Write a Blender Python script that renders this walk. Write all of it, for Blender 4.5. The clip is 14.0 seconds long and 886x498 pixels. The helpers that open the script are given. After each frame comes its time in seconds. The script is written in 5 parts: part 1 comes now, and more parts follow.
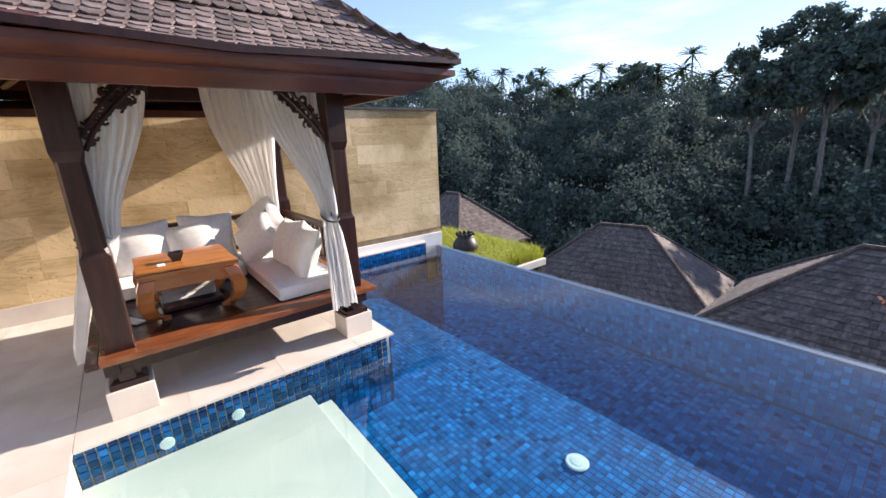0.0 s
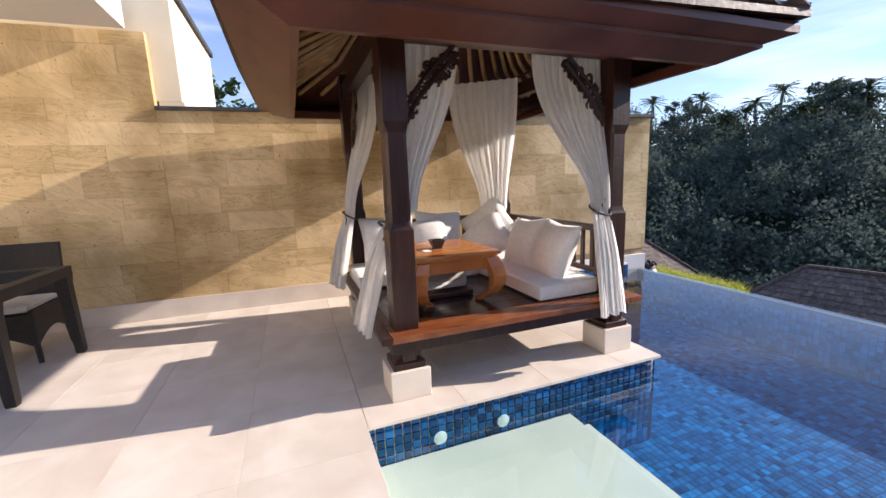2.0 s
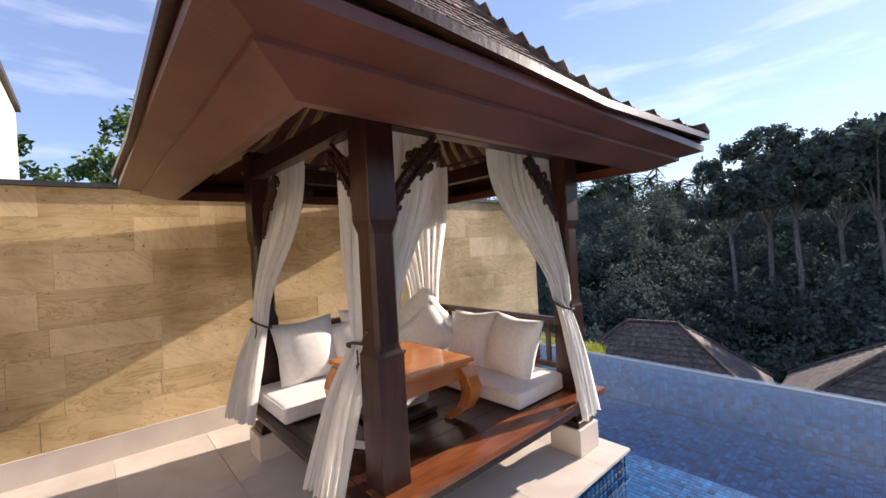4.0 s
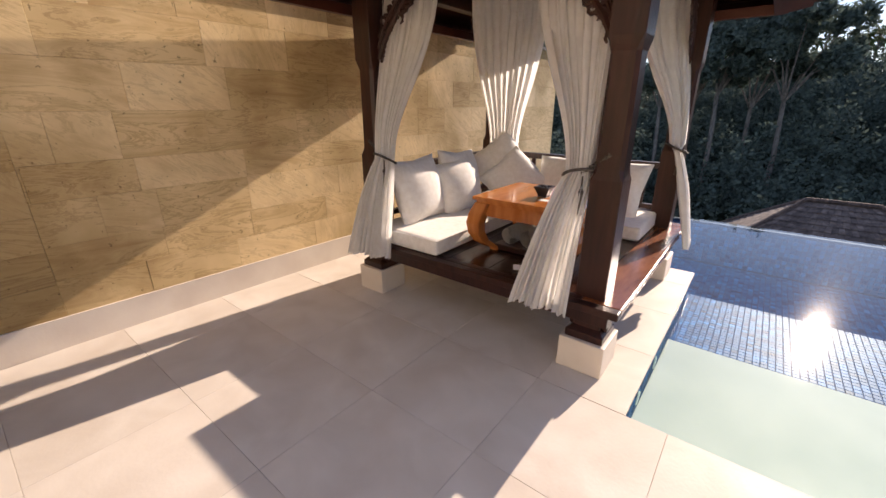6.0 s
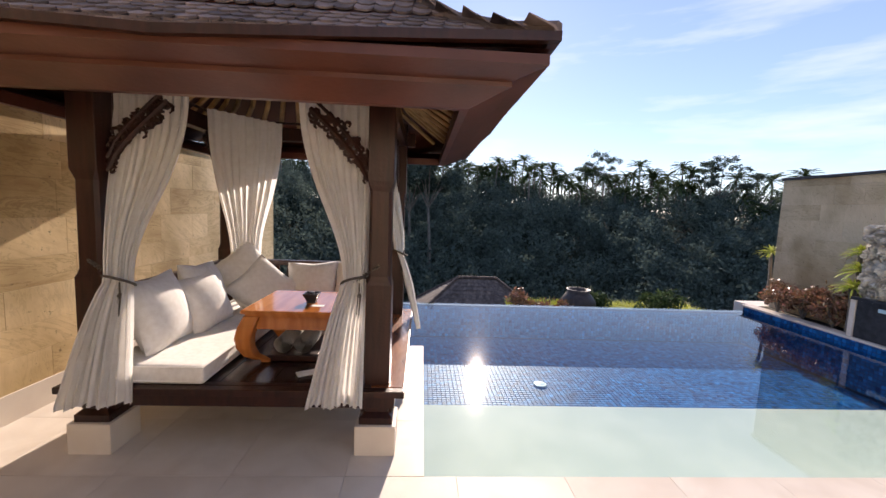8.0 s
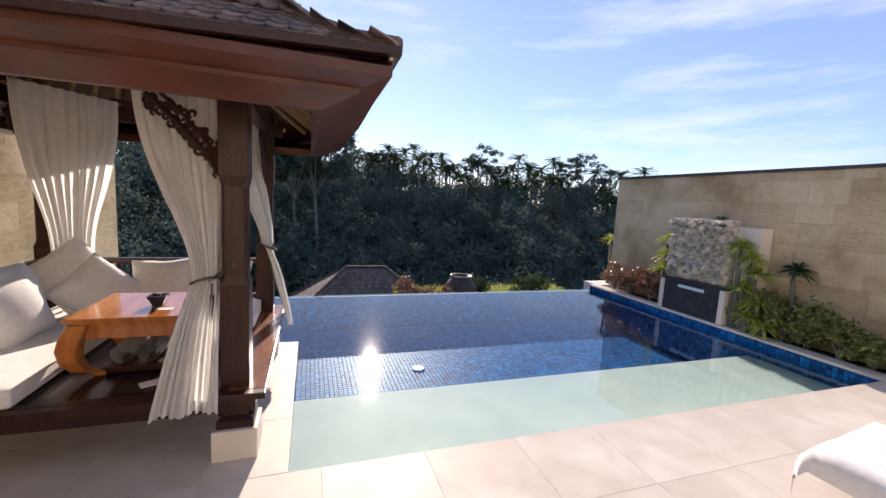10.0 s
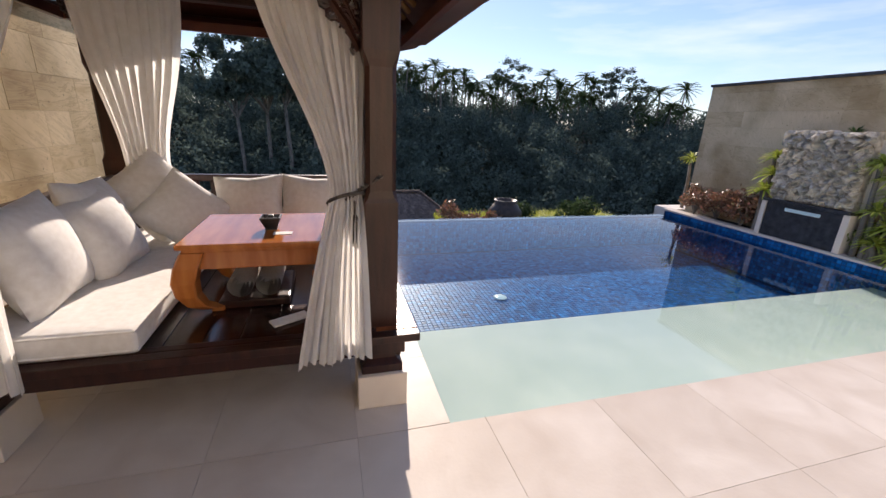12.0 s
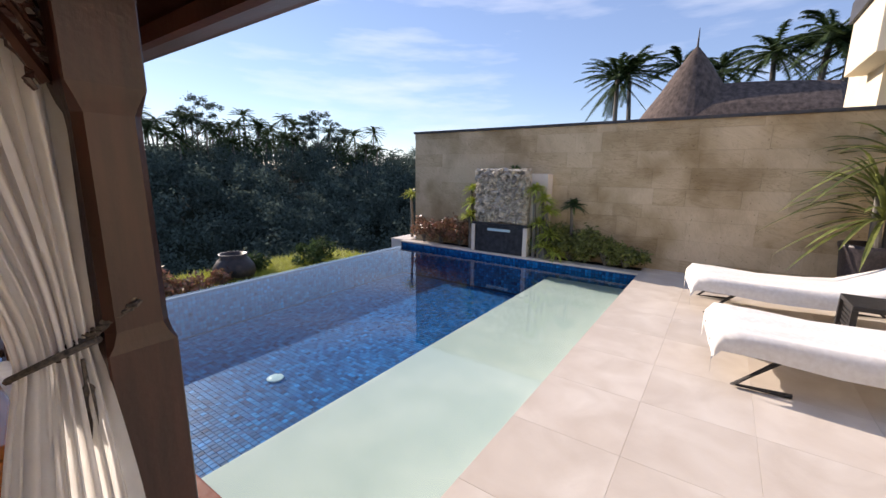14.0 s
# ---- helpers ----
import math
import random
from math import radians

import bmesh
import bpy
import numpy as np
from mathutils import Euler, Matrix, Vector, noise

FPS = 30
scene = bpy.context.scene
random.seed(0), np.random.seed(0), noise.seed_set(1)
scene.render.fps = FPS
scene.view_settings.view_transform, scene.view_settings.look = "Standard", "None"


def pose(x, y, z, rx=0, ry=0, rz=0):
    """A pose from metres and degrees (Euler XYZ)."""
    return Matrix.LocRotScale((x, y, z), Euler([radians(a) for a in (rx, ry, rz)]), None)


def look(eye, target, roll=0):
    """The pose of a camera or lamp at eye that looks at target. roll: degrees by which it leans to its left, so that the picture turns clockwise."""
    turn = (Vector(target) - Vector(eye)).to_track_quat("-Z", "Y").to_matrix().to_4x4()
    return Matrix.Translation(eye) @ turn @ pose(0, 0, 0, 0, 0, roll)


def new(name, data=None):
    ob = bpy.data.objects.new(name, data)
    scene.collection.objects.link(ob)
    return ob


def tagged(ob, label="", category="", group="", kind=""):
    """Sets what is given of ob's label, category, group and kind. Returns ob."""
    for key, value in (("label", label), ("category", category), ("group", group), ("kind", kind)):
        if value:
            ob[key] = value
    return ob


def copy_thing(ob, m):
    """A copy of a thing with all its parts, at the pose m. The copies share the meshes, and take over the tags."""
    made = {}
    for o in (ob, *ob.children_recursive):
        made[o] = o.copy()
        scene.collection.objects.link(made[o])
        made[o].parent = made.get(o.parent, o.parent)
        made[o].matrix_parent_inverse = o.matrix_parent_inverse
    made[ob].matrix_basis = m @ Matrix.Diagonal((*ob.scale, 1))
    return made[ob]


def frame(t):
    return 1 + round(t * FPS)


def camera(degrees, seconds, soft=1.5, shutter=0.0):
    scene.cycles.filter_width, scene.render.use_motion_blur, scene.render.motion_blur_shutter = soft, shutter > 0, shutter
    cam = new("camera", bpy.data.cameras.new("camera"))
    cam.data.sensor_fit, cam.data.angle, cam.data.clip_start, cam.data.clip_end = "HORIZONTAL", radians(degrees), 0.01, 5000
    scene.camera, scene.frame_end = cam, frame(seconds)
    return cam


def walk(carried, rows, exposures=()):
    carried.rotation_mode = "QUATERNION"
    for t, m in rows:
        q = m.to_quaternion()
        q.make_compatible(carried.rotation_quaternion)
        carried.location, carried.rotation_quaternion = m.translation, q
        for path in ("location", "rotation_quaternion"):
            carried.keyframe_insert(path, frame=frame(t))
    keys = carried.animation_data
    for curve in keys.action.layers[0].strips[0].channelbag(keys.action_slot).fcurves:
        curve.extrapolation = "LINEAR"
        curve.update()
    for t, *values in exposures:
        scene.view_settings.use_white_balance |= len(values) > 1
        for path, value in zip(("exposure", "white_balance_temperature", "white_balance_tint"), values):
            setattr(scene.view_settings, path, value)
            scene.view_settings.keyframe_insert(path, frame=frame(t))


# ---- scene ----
cam = camera(96.0, 14.0)
PATH = [
    (0, (2.83, 0.522, 1.616), (1.312, 1.715, 1.093), -2.3),
    (0.5, (2.824, 0.315, 1.566), (1.051, 1.108, 1.088), -4.0),
    (1, (2.505, -0.007, 1.4), (0.63, 0.576, 1.022), -4.1),
    (1.5, (2.269, -0.199, 1.33), (0.379, 0.345, 0.963), -3.5),
    (2, (2.024, -0.258, 1.307), (0.176, 0.427, 0.969), -2.2),
    (2.5, (1.832, -0.129, 1.445), (0.015, 0.664, 1.183), -1.8),
    (2.7, (1.814, -0.155, 1.414), (0.018, 0.712, 1.261), -1.8),
    (4.8, (0.922, -1.096, 1.559), (-0.363, 0.424, 1.365), -0.8),
    (5, (0.856, -1.197, 1.528), (-0.394, 0.336, 1.228), -0.6),
    (5.5, (0.586, -1.431, 1.445), (-0.612, 0.072, 0.893), -0.2),
    (6, (0.272, -1.681, 1.37), (-0.892, -0.206, 0.685), -0.0),
    (6.5, (0.097, -1.924, 1.367), (-1.001, -0.421, 0.635), -0.6),
    (7, (-0.029, -1.999, 1.39), (-0.815, -0.261, 0.788), 1.7),
    (7.5, (-0.124, -1.952, 1.434), (-0.452, -0.014, 1.065), 2.9),
    (8, (-0.037, -2.082, 1.495), (0.071, -0.095, 1.294), 2.2),
    (8.5, (0.209, -2.265, 1.557), (0.571, -0.299, 1.499), 1.7),
    (8.7, (0.246, -2.256, 1.588), (0.701, -0.308, 1.56), 2.7),
    (10.8, (-0.019, -2.133, 1.48), (0.631, -0.282, 1.09), 3.6),
    (11, (-0.059, -1.976, 1.428), (0.529, -0.111, 1.011), 3.2),
    (11.5, (-0.278, -1.701, 1.388), (0.204, 0.165, 0.855), 2.9),
    (12, (-0.504, -1.487, 1.377), (0.039, 0.342, 0.775), 2.7),
    (12.5, (-0.54, -1.278, 1.384), (0.212, 0.474, 0.779), 1.3),
    (13, (-0.593, -0.955, 1.306), (0.526, 0.602, 0.738), 1.9),
    (13.5, (-0.628, -0.876, 1.372), (0.818, 0.407, 0.859), 1.5),
    (14, (-0.615, -0.884, 1.466), (0.995, 0.237, 1.078), 0.6),
]
walk(cam, [(t, look(eye, target, roll)) for t, eye, target, roll in PATH],
     [(0.0, 1.3, 6400, 18), (0.6, 1.18, 6400, 19), (1.2, 1.08, 6400, 19), (2.5, 1.1, 6500, 19), (5.0, 1.05, 6900, 20), (6.5, 1.0, 7200, 22), (8.0, 0.95, 6900, 21), (11.0, 0.83, 6700, 20), (14.0, 0.8, 6700, 19)])

# world and sun -------------------------------------------------------------
SUN_AZ, SUN_EL = 8.7, 24.0
world = bpy.data.worlds.new("sky")
scene.world = world
world.use_nodes = True
wn, wl = world.node_tree.nodes, world.node_tree.links
wn.clear()
w_out, w_bg, w_sky = wn.new("ShaderNodeOutputWorld"), wn.new("ShaderNodeBackground"), wn.new("ShaderNodeTexSky")
w_sky.sky_type = "NISHITA"
w_sky.sun_disc = False
w_sky.sun_elevation, w_sky.sun_rotation = radians(SUN_EL), radians(SUN_AZ)
w_sky.air_density, w_sky.dust_density, w_sky.ozone_density = 1.0, 0.06, 3.0
w_bg.inputs["Strength"].default_value = 0.112
w_tc, w_map, w_noise, w_ramp, w_mix = (wn.new("ShaderNodeTexCoord"), wn.new("ShaderNodeMapping"), wn.new("ShaderNodeTexNoise"),
                                       wn.new("ShaderNodeValToRGB"), wn.new("ShaderNodeMix"))
w_mix.data_type = "RGBA"
w_map.inputs["Scale"].default_value = (1.6, 1.6, 9.0)
w_map.inputs["Rotation"].default_value = (0.12, 0.05, 0.4)
w_noise.inputs["Scale"].default_value = 1.9
w_noise.inputs["Detail"].default_value = 5.0
w_noise.inputs["Roughness"].default_value = 0.55
w_ramp.color_ramp.elements[0].position, w_ramp.color_ramp.elements[1].position = 0.5, 0.82
w_ramp.color_ramp.elements[0].color, w_ramp.color_ramp.elements[1].color = (0, 0, 0, 1), (0.55, 0.55, 0.55, 1)
w_mix.inputs["B"].default_value = (6.0, 6.4, 7.0, 1)
wl.new(w_tc.outputs["Generated"], w_map.inputs["Vector"])
wl.new(w_map.outputs["Vector"], w_noise.inputs["Vector"])
wl.new(w_noise.outputs["Fac"], w_ramp.inputs["Fac"])
wl.new(w_ramp.outputs["Color"], w_mix.inputs["Factor"])
w_haze = wn.new("ShaderNodeMix")      # thin even haze over the clear sky
w_haze.data_type = "RGBA"
w_haze.inputs["Factor"].default_value, w_haze.inputs["B"].default_value = 0.42, (1.8, 2.45, 4.2, 1)
wl.new(w_sky.outputs["Color"], w_haze.inputs["A"])
wl.new(w_haze.outputs["Result"], w_mix.inputs["A"])
wl.new(w_mix.outputs["Result"], w_bg.inputs["Color"])
wl.new(w_bg.outputs["Background"], w_out.inputs["Surface"])

sun = new("sun", bpy.data.lights.new("sun", "SUN"))
sun.data.energy, sun.data.angle, sun.data.color = 4.3, radians(0.53), (1.0, 0.9, 0.76)
sun.matrix_world = look((0, 0, 30), (-math.sin(radians(SUN_AZ)) * math.cos(radians(SUN_EL)),
                                     -math.cos(radians(SUN_AZ)) * math.cos(radians(SUN_EL)), 30 - math.sin(radians(SUN_EL))))


# materials -------------------------------------------------------------------
def material(name, low, high, scale=6.0, rough=0.6, bump=0.2, stretch=(1, 1, 1), metal=0.0, detail=6.0, fine=0.0, per="",
             vary=0.0, big=0.0, big_colour=None, tex="Object", distort=0.0, spec=0.5, contrast=(0.3, 0.7), sheen=0.0, translucent=0.0):
    """Two-scale noise colour with fine relief. per: 'object' or 'island' varies the value piece by piece."""
    m = bpy.data.materials.new(name)
    m.use_nodes = True
    n, l = m.node_tree.nodes, m.node_tree.links
    bsdf = n["Principled BSDF"]
    tc, mp, no, ramp = n.new("ShaderNodeTexCoord"), n.new("ShaderNodeMapping"), n.new("ShaderNodeTexNoise"), n.new("ShaderNodeValToRGB")
    mp.inputs["Scale"].default_value = stretch
    no.inputs["Scale"].default_value, no.inputs["Detail"].default_value, no.inputs["Distortion"].default_value = scale, detail, distort
    ramp.color_ramp.elements[0].position, ramp.color_ramp.elements[1].position = contrast
    ramp.color_ramp.elements[0].color, ramp.color_ramp.elements[1].color = (*low, 1), (*high, 1)
    l.new(tc.outputs[tex], mp.inputs["Vector"])
    colour = ramp.outputs["Color"]
    rnd = None
    if per:
        if per == "object":
            rnd = n.new("ShaderNodeObjectInfo").outputs["Random"]
        else:
            rnd = n.new("ShaderNodeNewGeometry").outputs["Random Per Island"]
        off, mul = n.new("ShaderNodeVectorMath"), n.new("ShaderNodeMath")
        off.operation, mul.operation = "ADD", "MULTIPLY"
        mul.inputs[1].default_value = 37.0
        l.new(rnd, mul.inputs[0])
        l.new(mp.outputs["Vector"], off.inputs[0])
        l.new(mul.outputs[0], off.inputs[1])
        l.new(off.outputs["Vector"], no.inputs["Vector"])
    else:
        l.new(mp.outputs["Vector"], no.inputs["Vector"])
    l.new(no.outputs["Fac"], ramp.inputs["Fac"])
    if big:
        b, br, bm_ = n.new("ShaderNodeTexNoise"), n.new("ShaderNodeValToRGB"), n.new("ShaderNodeMix")
        bm_.data_type = "RGBA"
        b.inputs["Scale"].default_value, b.inputs["Detail"].default_value = big, 3.0
        br.color_ramp.elements[0].position, br.color_ramp.elements[1].position = 0.45, 0.72
        l.new(tc.outputs[tex], b.inputs["Vector"])
        l.new(b.outputs["Fac"], br.inputs["Fac"])
        l.new(br.outputs["Color"], bm_.inputs["Factor"])
        l.new(colour, bm_.inputs["A"])
        bm_.inputs["B"].default_value = (*(big_colour or low), 1)
        colour = bm_.outputs["Result"]
    if per and vary:
        hsv, mr = n.new("ShaderNodeHueSaturation"), n.new("ShaderNodeMapRange")
        mr.inputs["To Min"].default_value, mr.inputs["To Max"].default_value = 1 - vary, 1 + vary
        l.new(rnd, mr.inputs["Value"])
        l.new(mr.outputs["Result"], hsv.inputs["Value"])
        l.new(colour, hsv.inputs["Color"])
        colour = hsv.outputs["Color"]
    l.new(colour, bsdf.inputs["Base Color"])
    bsdf.inputs["Roughness"].default_value, bsdf.inputs["Metallic"].default_value = rough, metal
    bsdf.inputs["Specular IOR Level"].default_value = spec
    bsdf.inputs["Sheen Weight"].default_value = sheen
    if bump:
        bp, src = n.new("ShaderNodeBump"), no.outputs["Fac"]
        if fine:
            f = n.new("ShaderNodeTexNoise")
            f.inputs["Scale"].default_value, f.inputs["Detail"].default_value = fine, 4.0
            l.new(tc.outputs[tex], f.inputs["Vector"])
            add = n.new("ShaderNodeMath")
            l.new(no.outputs["Fac"], add.inputs[0])
            l.new(f.outputs["Fac"], add.inputs[1])
            src = add.outputs[0]
        bp.inputs["Strength"].default_value, bp.inputs["Distance"].default_value = bump, 0.01
        l.new(src, bp.inputs["Height"])
        l.new(bp.outputs["Normal"], bsdf.inputs["Normal"])
    if translucent:
        tr, mx = n.new("ShaderNodeBsdfTranslucent"), n.new("ShaderNodeMixShader")
        mx.inputs["Fac"].default_value = translucent
        l.new(colour, tr.inputs["Color"])
        l.new(bsdf.outputs["BSDF"], mx.inputs[1])
        l.new(tr.outputs["BSDF"], mx.inputs[2])
        l.new(mx.outputs["Shader"], n["Material Output"].inputs["Surface"])
    return m


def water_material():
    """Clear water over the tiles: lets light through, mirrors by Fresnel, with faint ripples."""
    m = bpy.data.materials.new("pool_water")
    m.use_nodes = True
    n, l = m.node_tree.nodes, m.node_tree.links
    n.remove(n["Principled BSDF"])
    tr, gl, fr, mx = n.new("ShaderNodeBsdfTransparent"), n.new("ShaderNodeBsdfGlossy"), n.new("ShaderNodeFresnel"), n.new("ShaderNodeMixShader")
    tc, no, no2, add, bp = (n.new("ShaderNodeTexCoord"), n.new("ShaderNodeTexNoise"), n.new("ShaderNodeTexNoise"), n.new("ShaderNodeMath"),
                            n.new("ShaderNodeBump"))
    tr.inputs["Color"].default_value = (0.78, 0.92, 0.95, 1)
    gl.inputs["Roughness"].default_value = 0.04
    # index set above water's 1.33, so the mirroring is stronger than real water's
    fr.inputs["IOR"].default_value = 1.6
    no.inputs["Scale"].default_value, no.inputs["Detail"].default_value = 5.0, 1.0
    no2.inputs["Scale"].default_value = 0.9
    bp.inputs["Strength"].default_value, bp.inputs["Distance"].default_value = 0.008, 0.02
    # patches of fine ripples
    wave, mask, ramp, rip = n.new("ShaderNodeTexWave"), n.new("ShaderNodeTexNoise"), n.new("ShaderNodeValToRGB"), n.new("ShaderNodeMath")
    wave.wave_type, rip.operation = "RINGS", "MULTIPLY_ADD"
    wave.inputs["Scale"].default_value, wave.inputs["Distortion"].default_value, wave.inputs["Detail"].default_value = 9.0, 9.0, 1.0
    mask.inputs["Scale"].default_value = 1.3
    ramp.color_ramp.elements[0].position, ramp.color_ramp.elements[1].position = 0.6, 0.72
    ramp.color_ramp.elements[1].color = (0.5, 0.5, 0.5, 1)
    for x in (no, no2, wave, mask):
        l.new(tc.outputs["Object"], x.inputs["Vector"])
    l.new(no.outputs["Fac"], add.inputs[0])
    l.new(no2.outputs["Fac"], add.inputs[1])
    l.new(mask.outputs["Fac"], ramp.inputs["Fac"])
    l.new(wave.outputs["Fac"], rip.inputs[0])
    l.new(ramp.outputs["Color"], rip.inputs[1])
    l.new(add.outputs[0], rip.inputs[2])
    add = rip
    l.new(add.outputs[0], bp.inputs["Height"])
    l.new(bp.outputs["Normal"], gl.inputs["Normal"])
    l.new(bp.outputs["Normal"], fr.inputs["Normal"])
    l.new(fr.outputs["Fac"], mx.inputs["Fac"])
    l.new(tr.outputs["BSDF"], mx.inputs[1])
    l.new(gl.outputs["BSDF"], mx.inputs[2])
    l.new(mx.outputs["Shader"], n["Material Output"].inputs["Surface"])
    return m


def sandstone(name, low, high, pale, vary):
    """Sawn sandstone: veins that turn from slab to slab, pores, a pale or rusty cast to single slabs, and broad stains."""
    m = bpy.data.materials.new(name)
    m.use_nodes = True
    n, l = m.node_tree.nodes, m.node_tree.links
    bsdf = n["Principled BSDF"]
    tc, info = n.new("ShaderNodeTexCoord"), n.new("ShaderNodeObjectInfo")
    geo = n.new("ShaderNodeNewGeometry")
    turn, ang, amt = n.new("ShaderNodeVectorRotate"), n.new("ShaderNodeMath"), n.new("ShaderNodeMath")
    amt.operation, ang.operation = "POWER", "MULTIPLY"
    amt.inputs[1].default_value, ang.inputs[1].default_value = 3.0, 1.7
    l.new(info.outputs["Random"], amt.inputs[0])
    l.new(amt.outputs[0], ang.inputs[0])
    turn.rotation_type = "Y_AXIS"
    l.new(tc.outputs["Object"], turn.inputs["Vector"])
    l.new(ang.outputs[0], turn.inputs["Angle"])
    mp, sh, mul = n.new("ShaderNodeMapping"), n.new("ShaderNodeVectorMath"), n.new("ShaderNodeMath")
    mp.inputs["Scale"].default_value = (0.9, 0.9, 4.2)
    mul.operation, mul.inputs[1].default_value = "MULTIPLY", 91.0
    l.new(info.outputs["Random"], mul.inputs[0])
    l.new(turn.outputs["Vector"], mp.inputs["Vector"])
    l.new(mp.outputs["Vector"], sh.inputs[0])
    l.new(mul.outputs[0], sh.inputs[1])
    vein, ramp = n.new("ShaderNodeTexNoise"), n.new("ShaderNodeValToRGB")
    vein.inputs["Scale"].default_value, vein.inputs["Detail"].default_value = 2.2, 7.0
    vein.inputs["Distortion"].default_value = 0.9
    vein.inputs["Roughness"].default_value = 0.68
    ramp.color_ramp.elements[0].position, ramp.color_ramp.elements[1].position = 0.22, 0.7
    ramp.color_ramp.elements[0].color, ramp.color_ramp.elements[1].color = (*low, 1), (*high, 1)
    for at_, c_ in ((0.5, high), (0.535, [v * 0.45 + w * 0.45 for v, w in zip(low, high)]), (0.57, high)):   # thin rusty veins
        ramp.color_ramp.elements.new(at_).color = (*c_, 1)
    l.new(sh.outputs["Vector"], vein.inputs["Vector"])
    l.new(vein.outputs["Fac"], ramp.inputs["Fac"])
    cast, cr = n.new("ShaderNodeMix"), n.new("ShaderNodeValToRGB")
    cast.data_type = "RGBA"
    cr.color_ramp.elements[0].position, cr.color_ramp.elements[1].position = 0.25, 0.95
    cr.color_ramp.elements[1].color = (0.5, 0.5, 0.5, 1)
    l.new(info.outputs["Random"], cr.inputs["Fac"])
    l.new(cr.outputs["Color"], cast.inputs["Factor"])
    l.new(ramp.outputs["Color"], cast.inputs["A"])
    cast.inputs["B"].default_value = (*pale, 1)
    broad, bmix, br = n.new("ShaderNodeTexNoise"), n.new("ShaderNodeMix"), n.new("ShaderNodeValToRGB")
    bmix.data_type, bmix.blend_type = "RGBA", "MULTIPLY"
    broad.inputs["Scale"].default_value, broad.inputs["Detail"].default_value = 1.1, 5.0
    br.color_ramp.elements[0].position, br.color_ramp.elements[1].position = 0.36, 0.58
    br.color_ramp.elements[0].color, br.color_ramp.elements[1].color = (0.46, 0.4, 0.28, 1), (1, 1, 1, 1)
    l.new(geo.outputs["Position"], broad.inputs["Vector"])
    l.new(broad.outputs["Fac"], br.inputs["Fac"])
    bmix.inputs["Factor"].default_value = 0.8
    l.new(cast.outputs["Result"], bmix.inputs["A"])
    l.new(br.outputs["Color"], bmix.inputs["B"])
    pore, pr, pm = n.new("ShaderNodeTexNoise"), n.new("ShaderNodeValToRGB"), n.new("ShaderNodeMix")
    pm.data_type, pm.blend_type = "RGBA", "MULTIPLY"
    pore.inputs["Scale"].default_value, pore.inputs["Detail"].default_value = 34.0, 6.0
    pr.color_ramp.elements[0].position, pr.color_ramp.elements[1].position = 0.27, 0.34
    pr.color_ramp.elements[0].color, pr.color_ramp.elements[1].color = (0.3, 0.26, 0.2, 1), (1, 1, 1, 1)
    l.new(geo.outputs["Position"], pore.inputs["Vector"])
    l.new(pore.outputs["Fac"], pr.inputs["Fac"])
    pm.inputs["Factor"].default_value = 0.8
    l.new(bmix.outputs["Result"], pm.inputs["A"])
    l.new(pr.outputs["Color"], pm.inputs["B"])
    hsv, mr = n.new("ShaderNodeHueSaturation"), n.new("ShaderNodeMapRange")
    mr.inputs["To Min"].default_value, mr.inputs["To Max"].default_value = 1 - vary, 1 + vary
    l.new(info.outputs["Random"], mr.inputs["Value"])
    l.new(mr.outputs["Result"], hsv.inputs["Value"])
    l.new(pm.outputs["Result"], hsv.inputs["Color"])
    l.new(hsv.outputs["Color"], bsdf.inputs["Base Color"])
    bsdf.inputs["Roughness"].default_value = 0.85
    bp, add = n.new("ShaderNodeBump"), n.new("ShaderNodeMath")
    bp.inputs["Strength"].default_value, bp.inputs["Distance"].default_value = 0.3, 0.006
    l.new(vein.outputs["Fac"], add.inputs[0])
    l.new(pr.outputs["Color"], add.inputs[1])
    l.new(add.outputs[0], bp.inputs["Height"])
    l.new(bp.outputs["Normal"], bsdf.inputs["Normal"])
    return m


LIMESTONE = material("cream_limestone", (0.57, 0.5, 0.425), (0.69, 0.63, 0.555), 3.0, 0.5, 0.06, fine=60, per="object", vary=0.04, big=0.8,
                     big_colour=(0.5, 0.415, 0.34), distort=0.6, spec=0.22)
SKIRTING = material("limestone_skirting", (0.66, 0.58, 0.5), (0.76, 0.69, 0.6), 4.0, 0.55, 0.06, fine=60)
SANDSTONE = sandstone("veined_sandstone", (0.52, 0.31, 0.12), (0.84, 0.63, 0.33), (0.84, 0.69, 0.44), 0.13)
SANDSTONE_GREY = sandstone("grey_brown_sandstone", (0.44, 0.32, 0.18), (0.62, 0.49, 0.31), (0.66, 0.55, 0.39), 0.07)
MORTAR = material("wall_backing", (0.35, 0.25, 0.13), (0.5, 0.38, 0.22), 8.0, 0.9, 0.3)
CAP = material("dark_wall_cap", (0.03, 0.03, 0.035), (0.07, 0.07, 0.075), 9.0, 0.6, 0.2)
PALE_PAINT = material("cream_render", (0.68, 0.6, 0.44), (0.76, 0.68, 0.52), 2.0, 0.8, 0.08, fine=80)
WHITE_PAINT = material("white_render", (0.74, 0.73, 0.7), (0.82, 0.81, 0.78), 2.0, 0.8, 0.08, fine=80)
SHELF = material("pale_green_pool_stone", (0.5, 0.56, 0.52), (0.6, 0.645, 0.6), 2.5, 0.6, 0.05, big=0.9, big_colour=(0.48, 0.55, 0.52), spec=0.05)
MOSAIC = material("blue_glazed_mosaic", (0.0, 0.028, 0.12), (0.002, 0.2, 0.56), 3.0, 0.5, 0.03, per="island", vary=0.3, spec=0.1, contrast=(0.3, 0.72))
